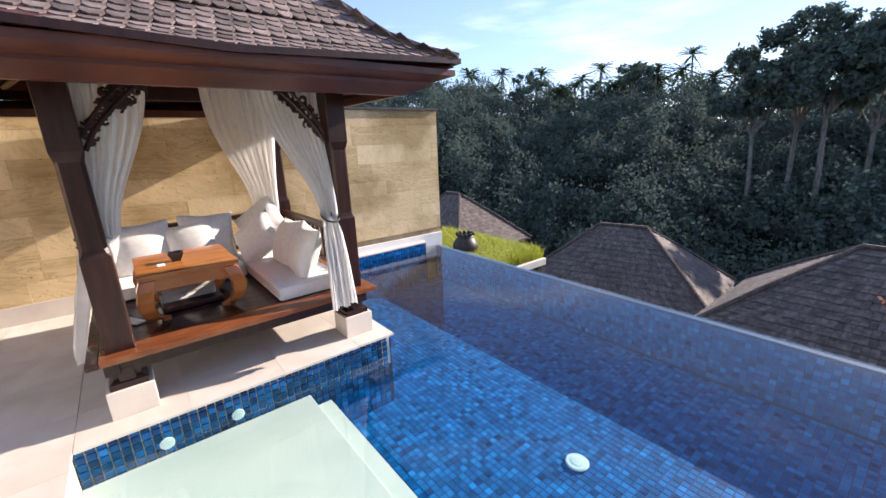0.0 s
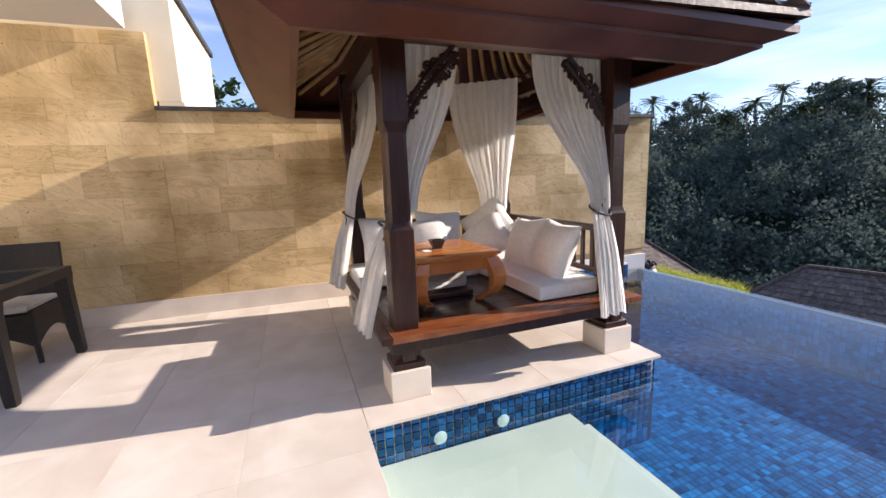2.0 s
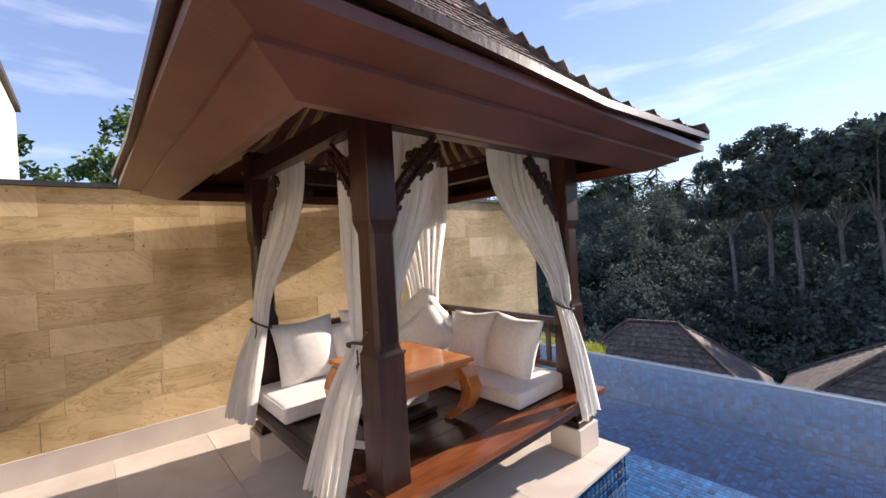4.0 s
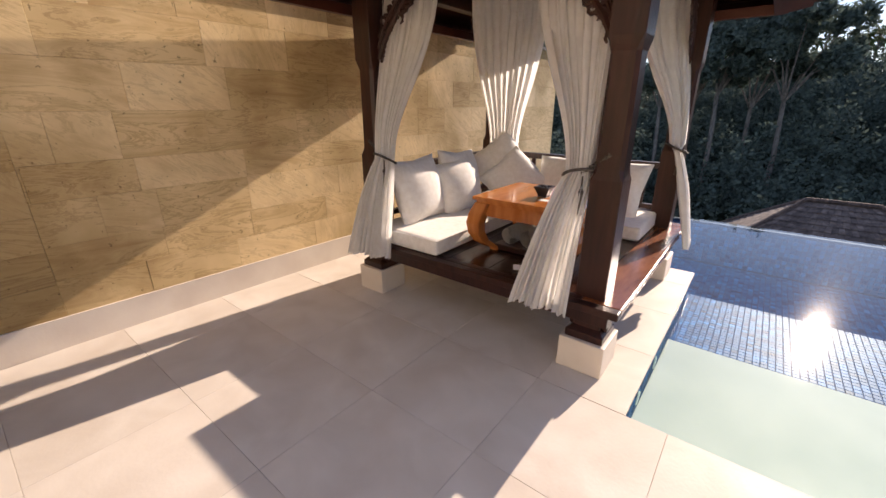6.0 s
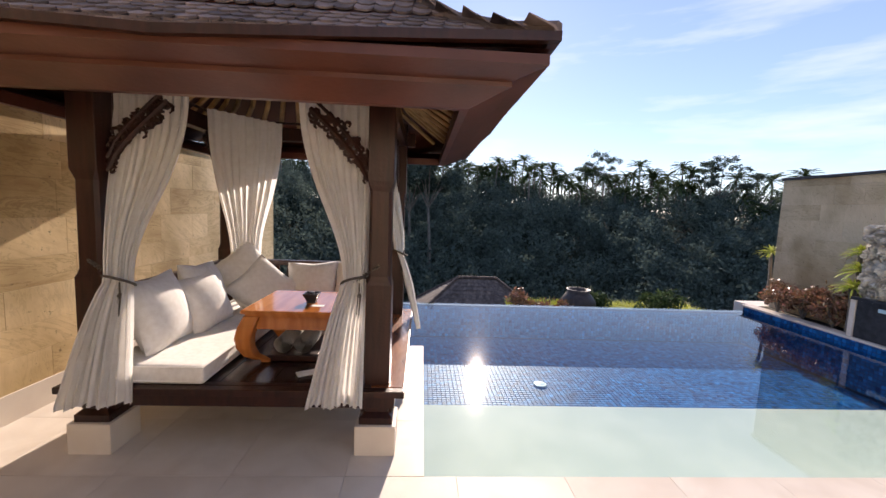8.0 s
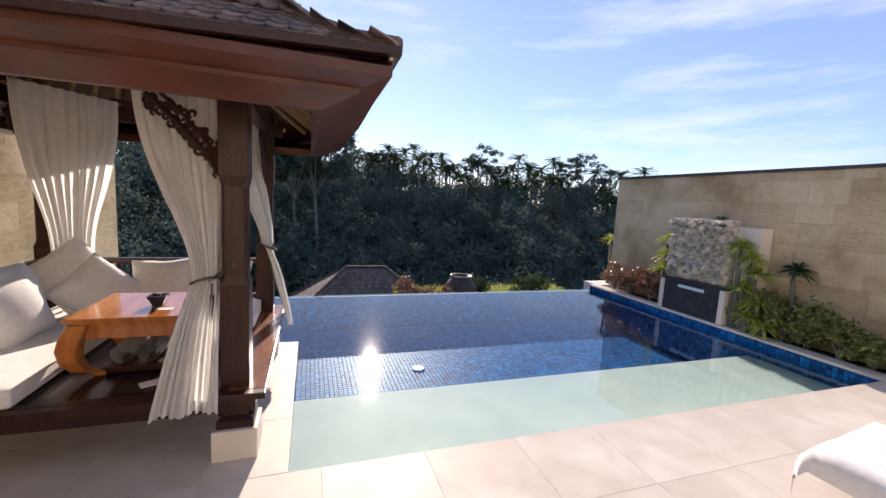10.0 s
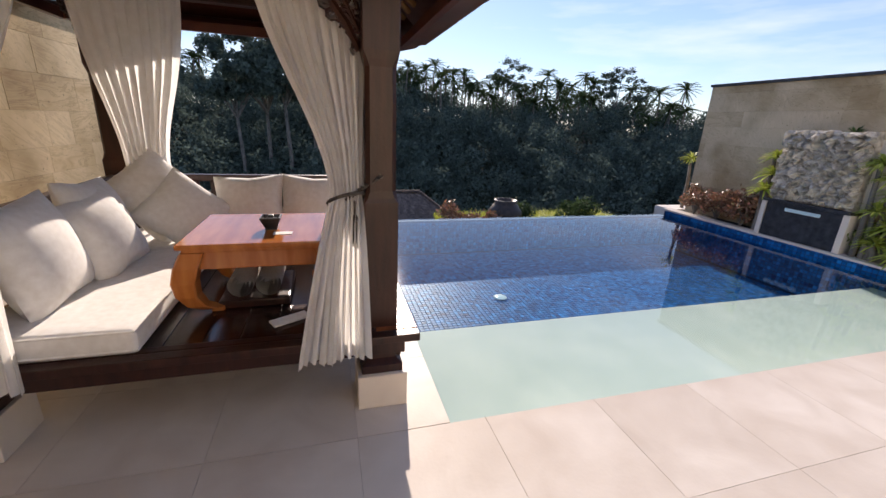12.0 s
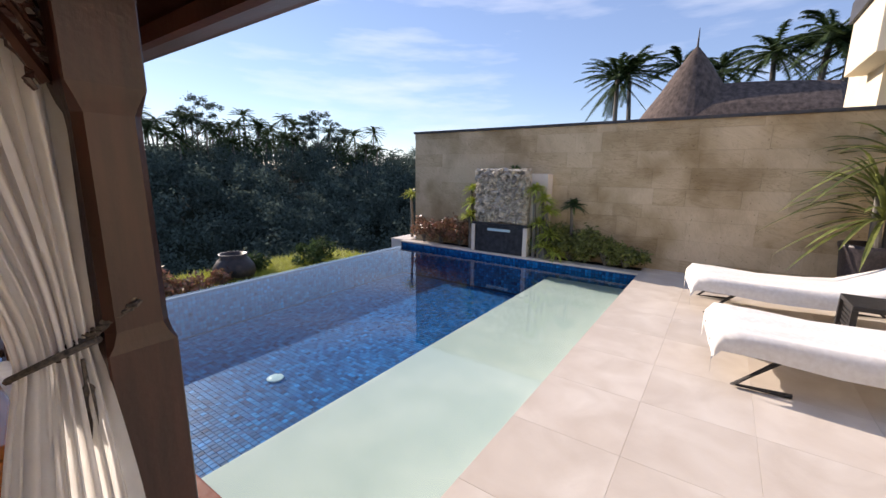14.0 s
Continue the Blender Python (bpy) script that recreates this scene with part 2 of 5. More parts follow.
MOSAIC_PIECE = material("blue_glazed_tile", (0.0, 0.02, 0.085), (0.008, 0.13, 0.36), 5.0, 0.5, 0.05, per="object", vary=0.5, spec=0.2)
GROUT = material("pool_grout", (0.002, 0.02, 0.07), (0.006, 0.04, 0.12), 20.0, 0.8, 0.2)
TEAK_DARK = material("dark_stained_timber", (0.016, 0.005, 0.003), (0.045, 0.014, 0.009), 5.0, 0.36, 0.15, stretch=(6, 6, 0.7), fine=50, spec=0.42)
TEAK_DECK = material("dark_polished_boards", (0.014, 0.005, 0.003), (0.05, 0.016, 0.01), 4.0, 0.2, 0.05, stretch=(6, 0.8, 1), fine=40, spec=0.5)
TEAK_FASCIA = material("reddish_brown_timber", (0.055, 0.015, 0.009), (0.12, 0.038, 0.024), 3.0, 0.36, 0.12, fine=40, spec=0.45)
TEAK_POLISHED = material("polished_teak", (0.13, 0.035, 0.012), (0.26, 0.085, 0.03), 4.0, 0.24, 0.08, stretch=(7, 1, 1), fine=40)
TEAK_TABLE = material("orange_varnished_teak", (0.36, 0.11, 0.025), (0.54, 0.2, 0.055), 3.0, 0.1, 0.03, stretch=(6, 1, 1), fine=40)
CLOTH = material("white_cotton", (0.72, 0.69, 0.64), (0.82, 0.8, 0.76), 30.0, 0.9, 0.12, fine=300, sheen=0.3)
CURTAIN = material("white_voile_curtain", (0.88, 0.86, 0.83), (0.94, 0.93, 0.91), 20.0, 0.9, 0.08, fine=250, translucent=0.5)
ROPE = material("dark_cord", (0.02, 0.018, 0.016), (0.12, 0.1, 0.08), 90.0, 0.8, 0.3)
SHINGLE = material("weathered_shingle", (0.085, 0.06, 0.055), (0.25, 0.19, 0.165), 7.0, 0.8, 0.35, fine=60, per="island", vary=0.4)
SHINGLE_PIECE = material("weathered_shingle_piece", (0.085, 0.06, 0.055), (0.25, 0.19, 0.165), 7.0, 0.8, 0.35, fine=60, per="object", vary=0.4)
SHINGLE_HUT = material("grey_weathered_shingle", (0.07, 0.052, 0.045), (0.18, 0.14, 0.118), 7.0, 0.85, 0.3, fine=60, per="island", vary=0.3)
BAMBOO = material("bamboo_rafter", (0.3, 0.17, 0.06), (0.5, 0.32, 0.14), 9.0, 0.5, 0.1, fine=60)
RATTAN = material("dark_woven_rattan", (0.008, 0.007, 0.007), (0.03, 0.026, 0.024), 60.0, 0.5, 0.5, fine=160)
BLACK_STONE = material("black_stone", (0.012, 0.012, 0.014), (0.045, 0.045, 0.05), 14.0, 0.35, 0.3, fine=90)
CARVED = material("grey_carved_stone", (0.3, 0.265, 0.21), (0.62, 0.57, 0.48), 12.0, 0.9, 0.6, fine=70, contrast=(0.35, 0.62))
GLAZE = material("dark_glazed_jar", (0.012, 0.008, 0.007), (0.045, 0.03, 0.024), 9.0, 0.5, 0.15, fine=50)
LAMP_GLASS = material("pool_lamp_lens", (0.5, 0.68, 0.72), (0.62, 0.78, 0.8), 30.0, 0.3, 0.1)
SOIL = material("dark_soil", (0.02, 0.015, 0.01), (0.05, 0.04, 0.025), 20.0, 0.95, 0.5, fine=90)
GRASS = material("bright_grass", (0.3, 0.34, 0.02), (0.6, 0.6, 0.09), 6.0, 0.6, 0.0, per="island", vary=0.4, translucent=0.4)
# distance haze is put into this leaf colour: lightened and greyed towards blue
LEAF_HAZED = material("hazed_forest_leaves", (0.062, 0.088, 0.078), (0.13, 0.172, 0.142), 0.4, 0.95, 0.0, per="island", vary=0.2, translucent=0.28, spec=0.05)
LEAF_PALM = material("palm_leaves", (0.035, 0.06, 0.025), (0.08, 0.12, 0.045), 3.0, 0.8, 0.0, per="island", vary=0.35, translucent=0.25, spec=0.15)
LEAF_GREEN = material("garden_leaves", (0.05, 0.11, 0.02), (0.13, 0.22, 0.04), 9.0, 0.45, 0.0, per="island", vary=0.4, translucent=0.3)
LEAF_YELLOW = material("variegated_leaves", (0.22, 0.34, 0.03), (0.66, 0.66, 0.16), 14.0, 0.45, 0.0, per="island", vary=0.3, translucent=0.3)
LEAF_OLIVE = material("olive_leaves", (0.07, 0.095, 0.02), (0.24, 0.26, 0.07), 9.0, 0.45, 0.0, per="island", vary=0.4, translucent=0.15)
LEAF_RED = material("reddish_leaves", (0.08, 0.09, 0.035), (0.4, 0.17, 0.12), 9.0, 0.45, 0.0, per="island", vary=0.4, translucent=0.25)
BARK = material("pale_bark", (0.09, 0.08, 0.07), (0.24, 0.22, 0.19), 6.0, 0.9, 0.4, stretch=(1, 1, 0.3))
HILL = material("dark_forest_floor", (0.012, 0.02, 0.01), (0.03, 0.045, 0.02), 0.3, 0.95, 0.0)
THATCH = material("dark_thatch", (0.05, 0.035, 0.03), (0.15, 0.11, 0.09), 9.0, 0.95, 0.7, stretch=(1, 1, 0.25), fine=60)
PLASTIC = material("dark_woven_plastic", (0.02, 0.016, 0.02), (0.05, 0.04, 0.045), 40.0, 0.45, 0.3)
GLASS_TOP = material("dark_glass", (0.03, 0.03, 0.03), (0.05, 0.05, 0.05), 5.0, 0.03, 0.0, spec=0.8)
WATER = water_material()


# mesh helpers ------------------------------------------------------------------
def part(name, bm, mat, parent=None, label="", smooth=False, loc=None):
    me = bpy.data.meshes.new(name)
    bm.to_mesh(me)
    bm.free()
    me.materials.append(mat)
    if smooth:
        for p in me.polygons:
            p.use_smooth = True
    ob = new(name, me)
    if parent:
        ob.parent = parent
        ob.matrix_parent_inverse = parent.matrix_basis.inverted()
    if label:
        ob["label"] = label
    return ob


def empty(name, loc, label, category, group=""):
    e = new(name)
    e.location = loc
    e.empty_display_size = 0.1
    e.matrix_basis = Matrix.Translation(loc)
    return tagged(e, label, category, group)


def box(bm, x0, x1, y0, y1, z0, z1, m=None, bevel=0.0):
    """A box, chamfered along its edges where bevel is given."""
    r = bmesh.ops.create_cube(bm, size=1.0)
    vs = r["verts"]
    for v in vs:
        v.co = Vector((x0 + (v.co.x + 0.5) * (x1 - x0), y0 + (v.co.y + 0.5) * (y1 - y0), z0 + (v.co.z + 0.5) * (z1 - z0)))
        if m:
            v.co = m @ v.co
    if bevel:
        es = list({e for v in vs for e in v.link_edges})
        bmesh.ops.bevel(bm, geom=es, offset=bevel, segments=2, affect="EDGES", profile=0.6)
    return vs


def boxed(*a, m=None, bevel=0.0):
    bm = bmesh.new()
    box(bm, *a, m=m, bevel=bevel)
    return bm


def lathe(bm, profile, centre, seg=24):
    """A turned body from (radius, height) pairs."""
    rings = []
    for r, z in profile:
        rings.append([bm.verts.new((centre[0] + r * math.cos(2 * math.pi * i / seg), centre[1] + r * math.sin(2 * math.pi * i / seg), centre[2] + z))
                      for i in range(seg)])
    for a, b in zip(rings, rings[1:]):
        for i in range(seg):
            bm.faces.new((a[i], a[(i + 1) % seg], b[(i + 1) % seg], b[i]))
    bm.faces.new(list(reversed(rings[0])))
    bm.faces.new(rings[-1])


def tube(bm, pts, radii, seg=8):
    """A tube along points, with a radius for each."""
    pts = [Vector(p) for p in pts]
    rings = []
    for i, p in enumerate(pts):
        d = (pts[min(i + 1, len(pts) - 1)] - pts[max(i - 1, 0)]).normalized()
        u = d.cross(Vector((0, 0, 1)) if abs(d.z) < 0.9 else Vector((1, 0, 0))).normalized()
        w = d.cross(u)
        rings.append([bm.verts.new(p + radii[i] * (math.cos(2 * math.pi * k / seg) * u + math.sin(2 * math.pi * k / seg) * w)) for k in range(seg)])
    for a, b in zip(rings, rings[1:]):
        for k in range(seg):
            bm.faces.new((a[k], a[(k + 1) % seg], b[(k + 1) % seg], b[k]))
    bm.faces.new(list(reversed(rings[0])))
    bm.faces.new(rings[-1])


def loft(bm, rings, closed=False, cap=False):
    """Quads between rows of points."""
    rows = [[bm.verts.new(p) for p in r] for r in rings]
    for a, b in zip(rows, rows[1:]):
        n = len(a)
        for i in range(n if closed else n - 1):
            bm.faces.new((a[i], a[(i + 1) % n], b[(i + 1) % n], b[i]))
    if cap:
        bm.faces.new(list(reversed(rows[0])))
        bm.faces.new(rows[-1])
    return rows


def structure(ob, label, category):
    return tagged(ob, label, category, kind="structure")


# the setting -----------------------------------------------------------------
WATER_Z, SHELF_Z, FLOOR_Z = -0.11, -0.27, -0.68
POOL_X1, EDGE_Y = 5.71, 4.56          # kerb face, infinity edge
SHELF_Y = 1.36
Q_Y = 2.13                            # end of the plinth


def wall_x(y):
    """Face of the long stone wall, which runs slightly askew."""
    return -2.70 + 0.042 * y


deck_bed = structure(part("floor", boxed(-2.9, 8.0, -7.5, -0.004, -0.3, -0.02), SKIRTING), "cream limestone terrace floor beside the pool", "floor")
plinth = structure(part("plinth", boxed(-2.9, -0.02, 0.0, Q_Y - 0.02, -0.3, -0.02), SKIRTING), "cream limestone plinth under the pavilion", "plinth")
pool_bm = bmesh.new()
box(pool_bm, -2.9, 6.0, 0.0, EDGE_Y + 0.1, FLOOR_Z - 0.2, FLOOR_Z - 0.012)
pool_floor = structure(part("pool_floor", pool_bm, GROUT), "blue mosaic pool floor under clear water", "pool")
pool_wall = structure(part("pool_wall", boxed(-2.9, -0.012, 0.1, Q_Y - 0.012, FLOOR_Z - 0.012, -0.3), GROUT), "blue tiled side of the plinth in the pool", "pool wall")
shelf = structure(part("pool_shelf", boxed(0.0, POOL_X1, -0.004, SHELF_Y, FLOOR_Z, SHELF_Z, bevel=0.006), SHELF),
                  "pale green stone shelf just under the water", "pool shelf")
step = structure(part("pool_step", boxed(0.0, POOL_X1 - 0.7, SHELF_Y, SHELF_Y + 0.16, FLOOR_Z, SHELF_Z - 0.12, bevel=0.006), SHELF),
                 "pale green stone step down into the pool", "pool step")
edge_wall = structure(part("infinity_edge", boxed(-2.55, POOL_X1, EDGE_Y, EDGE_Y + 0.06, -2.4, WATER_Z - 0.02), GROUT),
                      "blue tiled overflow edge of the pool", "pool edge")
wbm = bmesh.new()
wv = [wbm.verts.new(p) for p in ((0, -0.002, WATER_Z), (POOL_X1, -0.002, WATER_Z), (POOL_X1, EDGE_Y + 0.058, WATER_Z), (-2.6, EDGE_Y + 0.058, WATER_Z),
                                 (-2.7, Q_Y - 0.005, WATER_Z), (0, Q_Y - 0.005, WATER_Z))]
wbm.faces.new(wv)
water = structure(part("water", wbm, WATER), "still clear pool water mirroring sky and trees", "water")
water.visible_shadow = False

# kerb on the far side, with its coping and bed
kerb = structure(part("kerb", boxed(POOL_X1 + 0.012, POOL_X1 + 0.2, 0.0, EDGE_Y + 0.05, FLOOR_Z, -0.03), GROUT), "blue tiled kerb of the pool", "kerb")
coping = structure(part("coping", boxed(POOL_X1 - 0.015, POOL_X1 + 0.2, 0.0, EDGE_Y + 0.07, -0.03, 0.0, bevel=0.005), LIMESTONE),
                   "cream limestone coping on the tiled kerb", "coping")
bed = structure(part("planting_bed", boxed(POOL_X1 + 0.2, 6.2, 0.05, EDGE_Y + 0.05, -0.3, -0.02), SOIL), "dark soil planting bed along the wall", "bed")

# long wall behind the pavilion
TOP_A = 2.09
wa = bmesh.new()
w0, w1 = -1.42, 4.68
for lo, hi, y0, y1 in ((-2.4, TOP_A, w0, w1), (-0.3, 2.8, -7.5, w0)):
    vs = box(wa, 0, 1, 0, 1, lo, hi)
    for v in vs:
        y = y0 if v.co.y < 0.5 else y1
        v.co.x = wall_x(y) - (0.03 if v.co.x > 0.5 else 0.33)
        v.co.y = y
wall_a = structure(part("wall_west", wa, MORTAR), "sandstone-clad garden wall behind the pavilion", "wall")
cap_bm = bmesh.new()
vs = box(cap_bm, 0, 1, 0, 1, TOP_A, TOP_A + 0.035)
for v in vs:
    y = w0 if v.co.y < 0.5 else w1 + 0.02
    v.co.x, v.co.y = wall_x(y) + (0.03 if v.co.x > 0.5 else -0.36), y
structure(part("wall_cap", cap_bm, CAP), "dark thin cap along the garden wall", "wall cap")

# wall on the far side
WB_X, TOP_B = 6.17, 2.2
structure(part("wall_east", boxed(WB_X + 0.03, WB_X + 0.35, -3.2, 4.58, -2.4, TOP_B), MORTAR), "sandstone-clad wall beyond the pool", "wall")
structure(part("wall_cap", boxed(WB_X - 0.03, WB_X + 0.38, -3.2, 4.6, TOP_B, TOP_B + 0.04), CAP), "dark thin cap along the pool wall", "wall cap")
structure(part("wall_south", boxed(-2.9, 8.0, -7.8, -7.5, -0.3, 4.0), PALE_PAINT), "cream rendered house wall", "wall")

# ground far below
gb = bmesh.new()
bmesh.ops.create_grid(gb, x_segments=1, y_segments=1, size=1500, matrix=Matrix.Translation((0, 0, -32)))
structure(part("ground", gb, HILL), "dark wooded valley floor", "ground")


# pavilion ----------------------------------------------------------------------
PX0, PX1, PY0, PY1 = -2.06, -0.11, 0.145, 2.075      # platform
CX, CY = -1.05, 1.085                                # its middle
POST = {"f": (-0.28, 0.318), "g": (-1.915, 0.318), "e": (-0.28, 1.912), "h": (-1.915, 1.912)}
DECK_Z = 0.425

for key, (px, py) in POST.items():
    b = boxed(px - 0.121, px + 0.121, py - 0.125, py + 0.125, 0.0, 0.185, bevel=0.006)
    st = part("footing_stone", b, SKIRTING)
    tagged(st, "cream limestone block under a pavilion post", "footing stone", "footing stones of the pavilion")

pav = empty("pavilion", (CX, CY, 0.19), "dark-stained timber daybed pavilion with shingled hip roof", "pavilion")


def post_mesh(px, py):
    """A square post with a recessed, chamfered shaft between two thicker blocks and a moulded foot."""
    bm = bmesh.new()
    def ring(h, z, c):
        return [(px + sx * a, py + sy * b, z) for sx, sy, a, b in
                ((1, 1, h, h - c), (1, 1, h - c, h), (-1, 1, h - c, h), (-1, 1, h, h - c), (-1, -1, h, h - c), (-1, -1, h - c, h), (1, -1, h - c, h), (1, -1, h, h - c))]
    prof = [(0.1, 0.185, 0.004), (0.1, 0.225, 0.004), (0.07, 0.25, 0.004), (0.07, 0.34, 0.004), (0.075, 0.36, 0.004), (0.075, 1.03, 0.004), (0.07, 1.05, 0.012),
            (0.066, 1.08, 0.018), (0.064, 1.58, 0.018), (0.07, 1.61, 0.012), (0.075, 1.64, 0.004), (0.075, 2.28, 0.004)]
    loft(bm, [ring(*p) for p in prof], closed=True, cap=True)
    return bm


for key, (px, py) in POST.items():
    part("post", post_mesh(px, py), TEAK_DARK, pav)

# platform: frame with a lip, joists and floor boards
for n_, a in (("platform_beam", (PX0 + 0.06, PX1 - 0.06, PY0 + 0.07, PY0 + 0.15, 0.29, 0.385)), ("platform_beam", (PX0 + 0.06, PX1 - 0.06, PY1 - 0.15, PY1 - 0.07, 0.29, 0.385)),
              ("platform_beam", (PX0 + 0.07, PX0 + 0.15, PY0 + 0.15, PY1 - 0.15, 0.29, 0.385)), ("platform_beam", (PX1 - 0.15, PX1 - 0.07, PY0 + 0.15, PY1 - 0.15, 0.29, 0.385))):
    part(n_, boxed(*a, bevel=0.004), TEAK_DARK, pav)
def lip(x0, x1, y0, y1):
    return boxed(x0, x1, y0, y1, 0.385, DECK_Z, bevel=0.006)
part("edge_board", lip(PX0, PX1, PY0, PY0 + 0.06), TEAK_DARK, pav)
part("edge_board", lip(PX0, PX1 - 0.202, PY0 + 0.062, PY0 + 0.11), TEAK_DARK, pav)
part("edge_board", lip(PX0, PX1, PY1 - 0.11, PY1), TEAK_POLISHED, pav)
part("edge_board", lip(PX0, PX0 + 0.11, PY0 + 0.112, PY1 - 0.112), TEAK_POLISHED, pav)
part("edge_board", lip(PX1 - 0.2, PX1, PY0 + 0.062, PY1 - 0.112), TEAK_POLISHED, pav, "broad polished reddish edge board")
nb = 11
bw = (PX1 - 0.202 - PX0 - 0.112) / nb
for i in range(nb):
    x = PX0 + 0.112 + i * bw
    part("floor_board", boxed(x, x + bw - 0.003, PY0 + 0.112, PY1 - 0.112, 0.385, DECK_Z - 0.004, bevel=0.002), TEAK_DECK, pav)
for key, (px, py) in POST.items():      # carved feet below the platform
    sy = -1 if py < 1 else 1
    for dx, dy in ((0.055, 0), (-0.055, 0), (0, 0.055 * -sy)):
        part("corbel", boxed(px + dx * 1.5 - 0.02, px + dx * 1.5 + 0.02, py + dy - 0.045, py + dy + 0.045, 0.235, 0.33, bevel=0.012), TEAK_DARK, pav)

# back rails with slats
RAIL_Z = 0.93
def rail_side(axis):
    if axis == "x":     # along the long wall
        part("back_rail", boxed(-1.965, -1.905, 0.38, 1.84, RAIL_Z - 0.05, RAIL_Z, bevel=0.008), TEAK_DARK, pav)
        part("lower_rail", boxed(-1.955, -1.915, 0.38, 1.84, 0.55, 0.59, bevel=0.005), TEAK_DARK, pav)
        for i in range(13):
            y = 0.45 + i * 0.11
            part("slat", boxed(-1.945, -1.925, y, y + 0.035, 0.59, RAIL_Z - 0.05), TEAK_DARK, pav)
    else:
        part("back_rail", boxed(-1.855, -0.34, 1.885, 1.945, RAIL_Z - 0.05, RAIL_Z, bevel=0.008), TEAK_DARK, pav)
        part("lower_rail", boxed(-1.855, -0.34, 1.895, 1.935, 0.55, 0.59, bevel=0.005), TEAK_DARK, pav)
        for i in range(13):
            x = -1.8 + i * 0.11
            part("slat", boxed(x, x + 0.035, 1.905, 1.925, 0.59, RAIL_Z - 0.05), TEAK_DARK, pav)
rail_side("x")
rail_side("y")

# roof: shingled hip with flared eaves over a sloping cornice
RX0, RX1, RY0, RY1 = -2.57, 0.46, -0.5, 2.6
EAVE_Z = 2.12
RISE = [(0.0, 0.0), (0.16, 0.085), (0.36, 0.23), (0.62, 0.48), (0.95, 0.86), (1.25, 1.27), (1.45, 1.58)]   # inward, up


def roof_ring(d, z, lift=0.0):
    x0, x1, y0, y1 = RX0 + d, RX1 - d, RY0 + d, RY1 - d
    return [(x0, y0, z + lift), (CX, y0, z), (x1, y0, z + lift), (x1, CY, z), (x1, y1, z + lift), (CX, y1, z), (x0, y1, z + lift), (x0, CY, z)]


rb = bmesh.new()
outer = [roof_ring(d, EAVE_Z + h - 0.012, 0.06 * max(0, 1 - d / 0.4)) for d, h in RISE]
inner = [roof_ring(d + 0.02, EAVE_Z + h - 0.05, 0.06 * max(0, 1 - d / 0.4)) for d, h in reversed(RISE)]
loft(rb, outer + inner, closed=True, cap=False)
rb.verts.ensure_lookup_table()
part("roof_deck", rb, TEAK_FASCIA, pav)
eb = bmesh.new()     # edge strip under the lowest shingles
loft(eb, [roof_ring(-0.012, EAVE_Z - 0.03, 0.06), roof_ring(-0.012, EAVE_Z + 0.006, 0.06), roof_ring(0.03, EAVE_Z + 0.01, 0.06), roof_ring(0.03, EAVE_Z - 0.03, 0.06),
          roof_ring(-0.012, EAVE_Z - 0.03, 0.06)], closed=True)
part("eave_strip", eb, TEAK_DARK, pav)


def cornice(side):
    """One sloping cornice board between the eave and the ring beam, with a step along it."""
    prof = [(0.02, EAVE_Z - 0.01), (0.02, EAVE_Z - 0.05), (0.14, EAVE_Z - 0.085), (0.14, EAVE_Z - 0.105), (0.3, EAVE_Z - 0.165), (0.34, EAVE_Z - 0.165), (0.34, EAVE_Z - 0.1), (0.2, EAVE_Z - 0.04), (0.08, EAVE_Z - 0.01)]
    bm = bmesh.new()
    rows = []
    for d, z in prof + [prof[0]]:
        x0, x1, y0, y1 = RX0 + d, RX1 - d, RY0 + d, RY1 - d
        rows.append({"s": [(x0, y0, z), (x1, y0, z)], "e": [(x1, y0, z), (x1, y1, z)], "n": [(x1, y1, z), (x0, y1, z)], "w": [(x0, y1, z), (x0, y0, z)]}[side])
    loft(bm, rows)
    bmesh.ops.recalc_face_normals(bm, faces=bm.faces)
    return bm


for sd in "senw":
    part("cornice", cornice(sd), TEAK_FASCIA, pav)
# ring beam over the posts
BZ0, BZ1 = 2.08, 2.2
for a in ((PX0 + 0.02, PX1 - 0.02, 0.26, 0.35, BZ0, BZ1), (PX0 + 0.02, PX1 - 0.02, 1.87, 1.96, BZ0, BZ1), (-1.975, -1.885, 0.35, 1.87, BZ0, BZ1), (-0.31, -0.22, 0.35, 1.87, BZ0, BZ1)):
    part("ring_beam", boxed(*a, bevel=0.006), TEAK_DARK, pav)
# bamboo rafters under the roof
apex = Vector((CX, CY, 3.72))
for i in range(12):
    for side in range(4):
        u = (i + 0.5) / 12
        p = [(RX0 + 0.3 + u * (RX1 - RX0 - 0.6), RY0 + 0.3), (RX1 - 0.3, RY0 + 0.3 + u * (RY1 - RY0 - 0.6)), (RX1 - 0.3 - u * (RX1 - RX0 - 0.6), RY1 - 0.3), (RX0 + 0.3, RY1 - 0.3 - u * (RY1 - RY0 - 0.6))][side]
        a = Vector((*p, EAVE_Z + 0.07))
        c = Vector((p[0] + (CX - p[0]) * 0.3, p[1] + (CY - p[1]) * 0.3, EAVE_Z + 0.28))
        e = Vector((p[0] + (CX - p[0]) * 0.86, p[1] + (CY - p[1]) * 0.86, EAVE_Z + 1.2))
        t_ = bmesh.new()
        tube(t_, [a, c, e], [0.022, 0.022, 0.018], 6)
        part("rafter", t_, BAMBOO, pav)


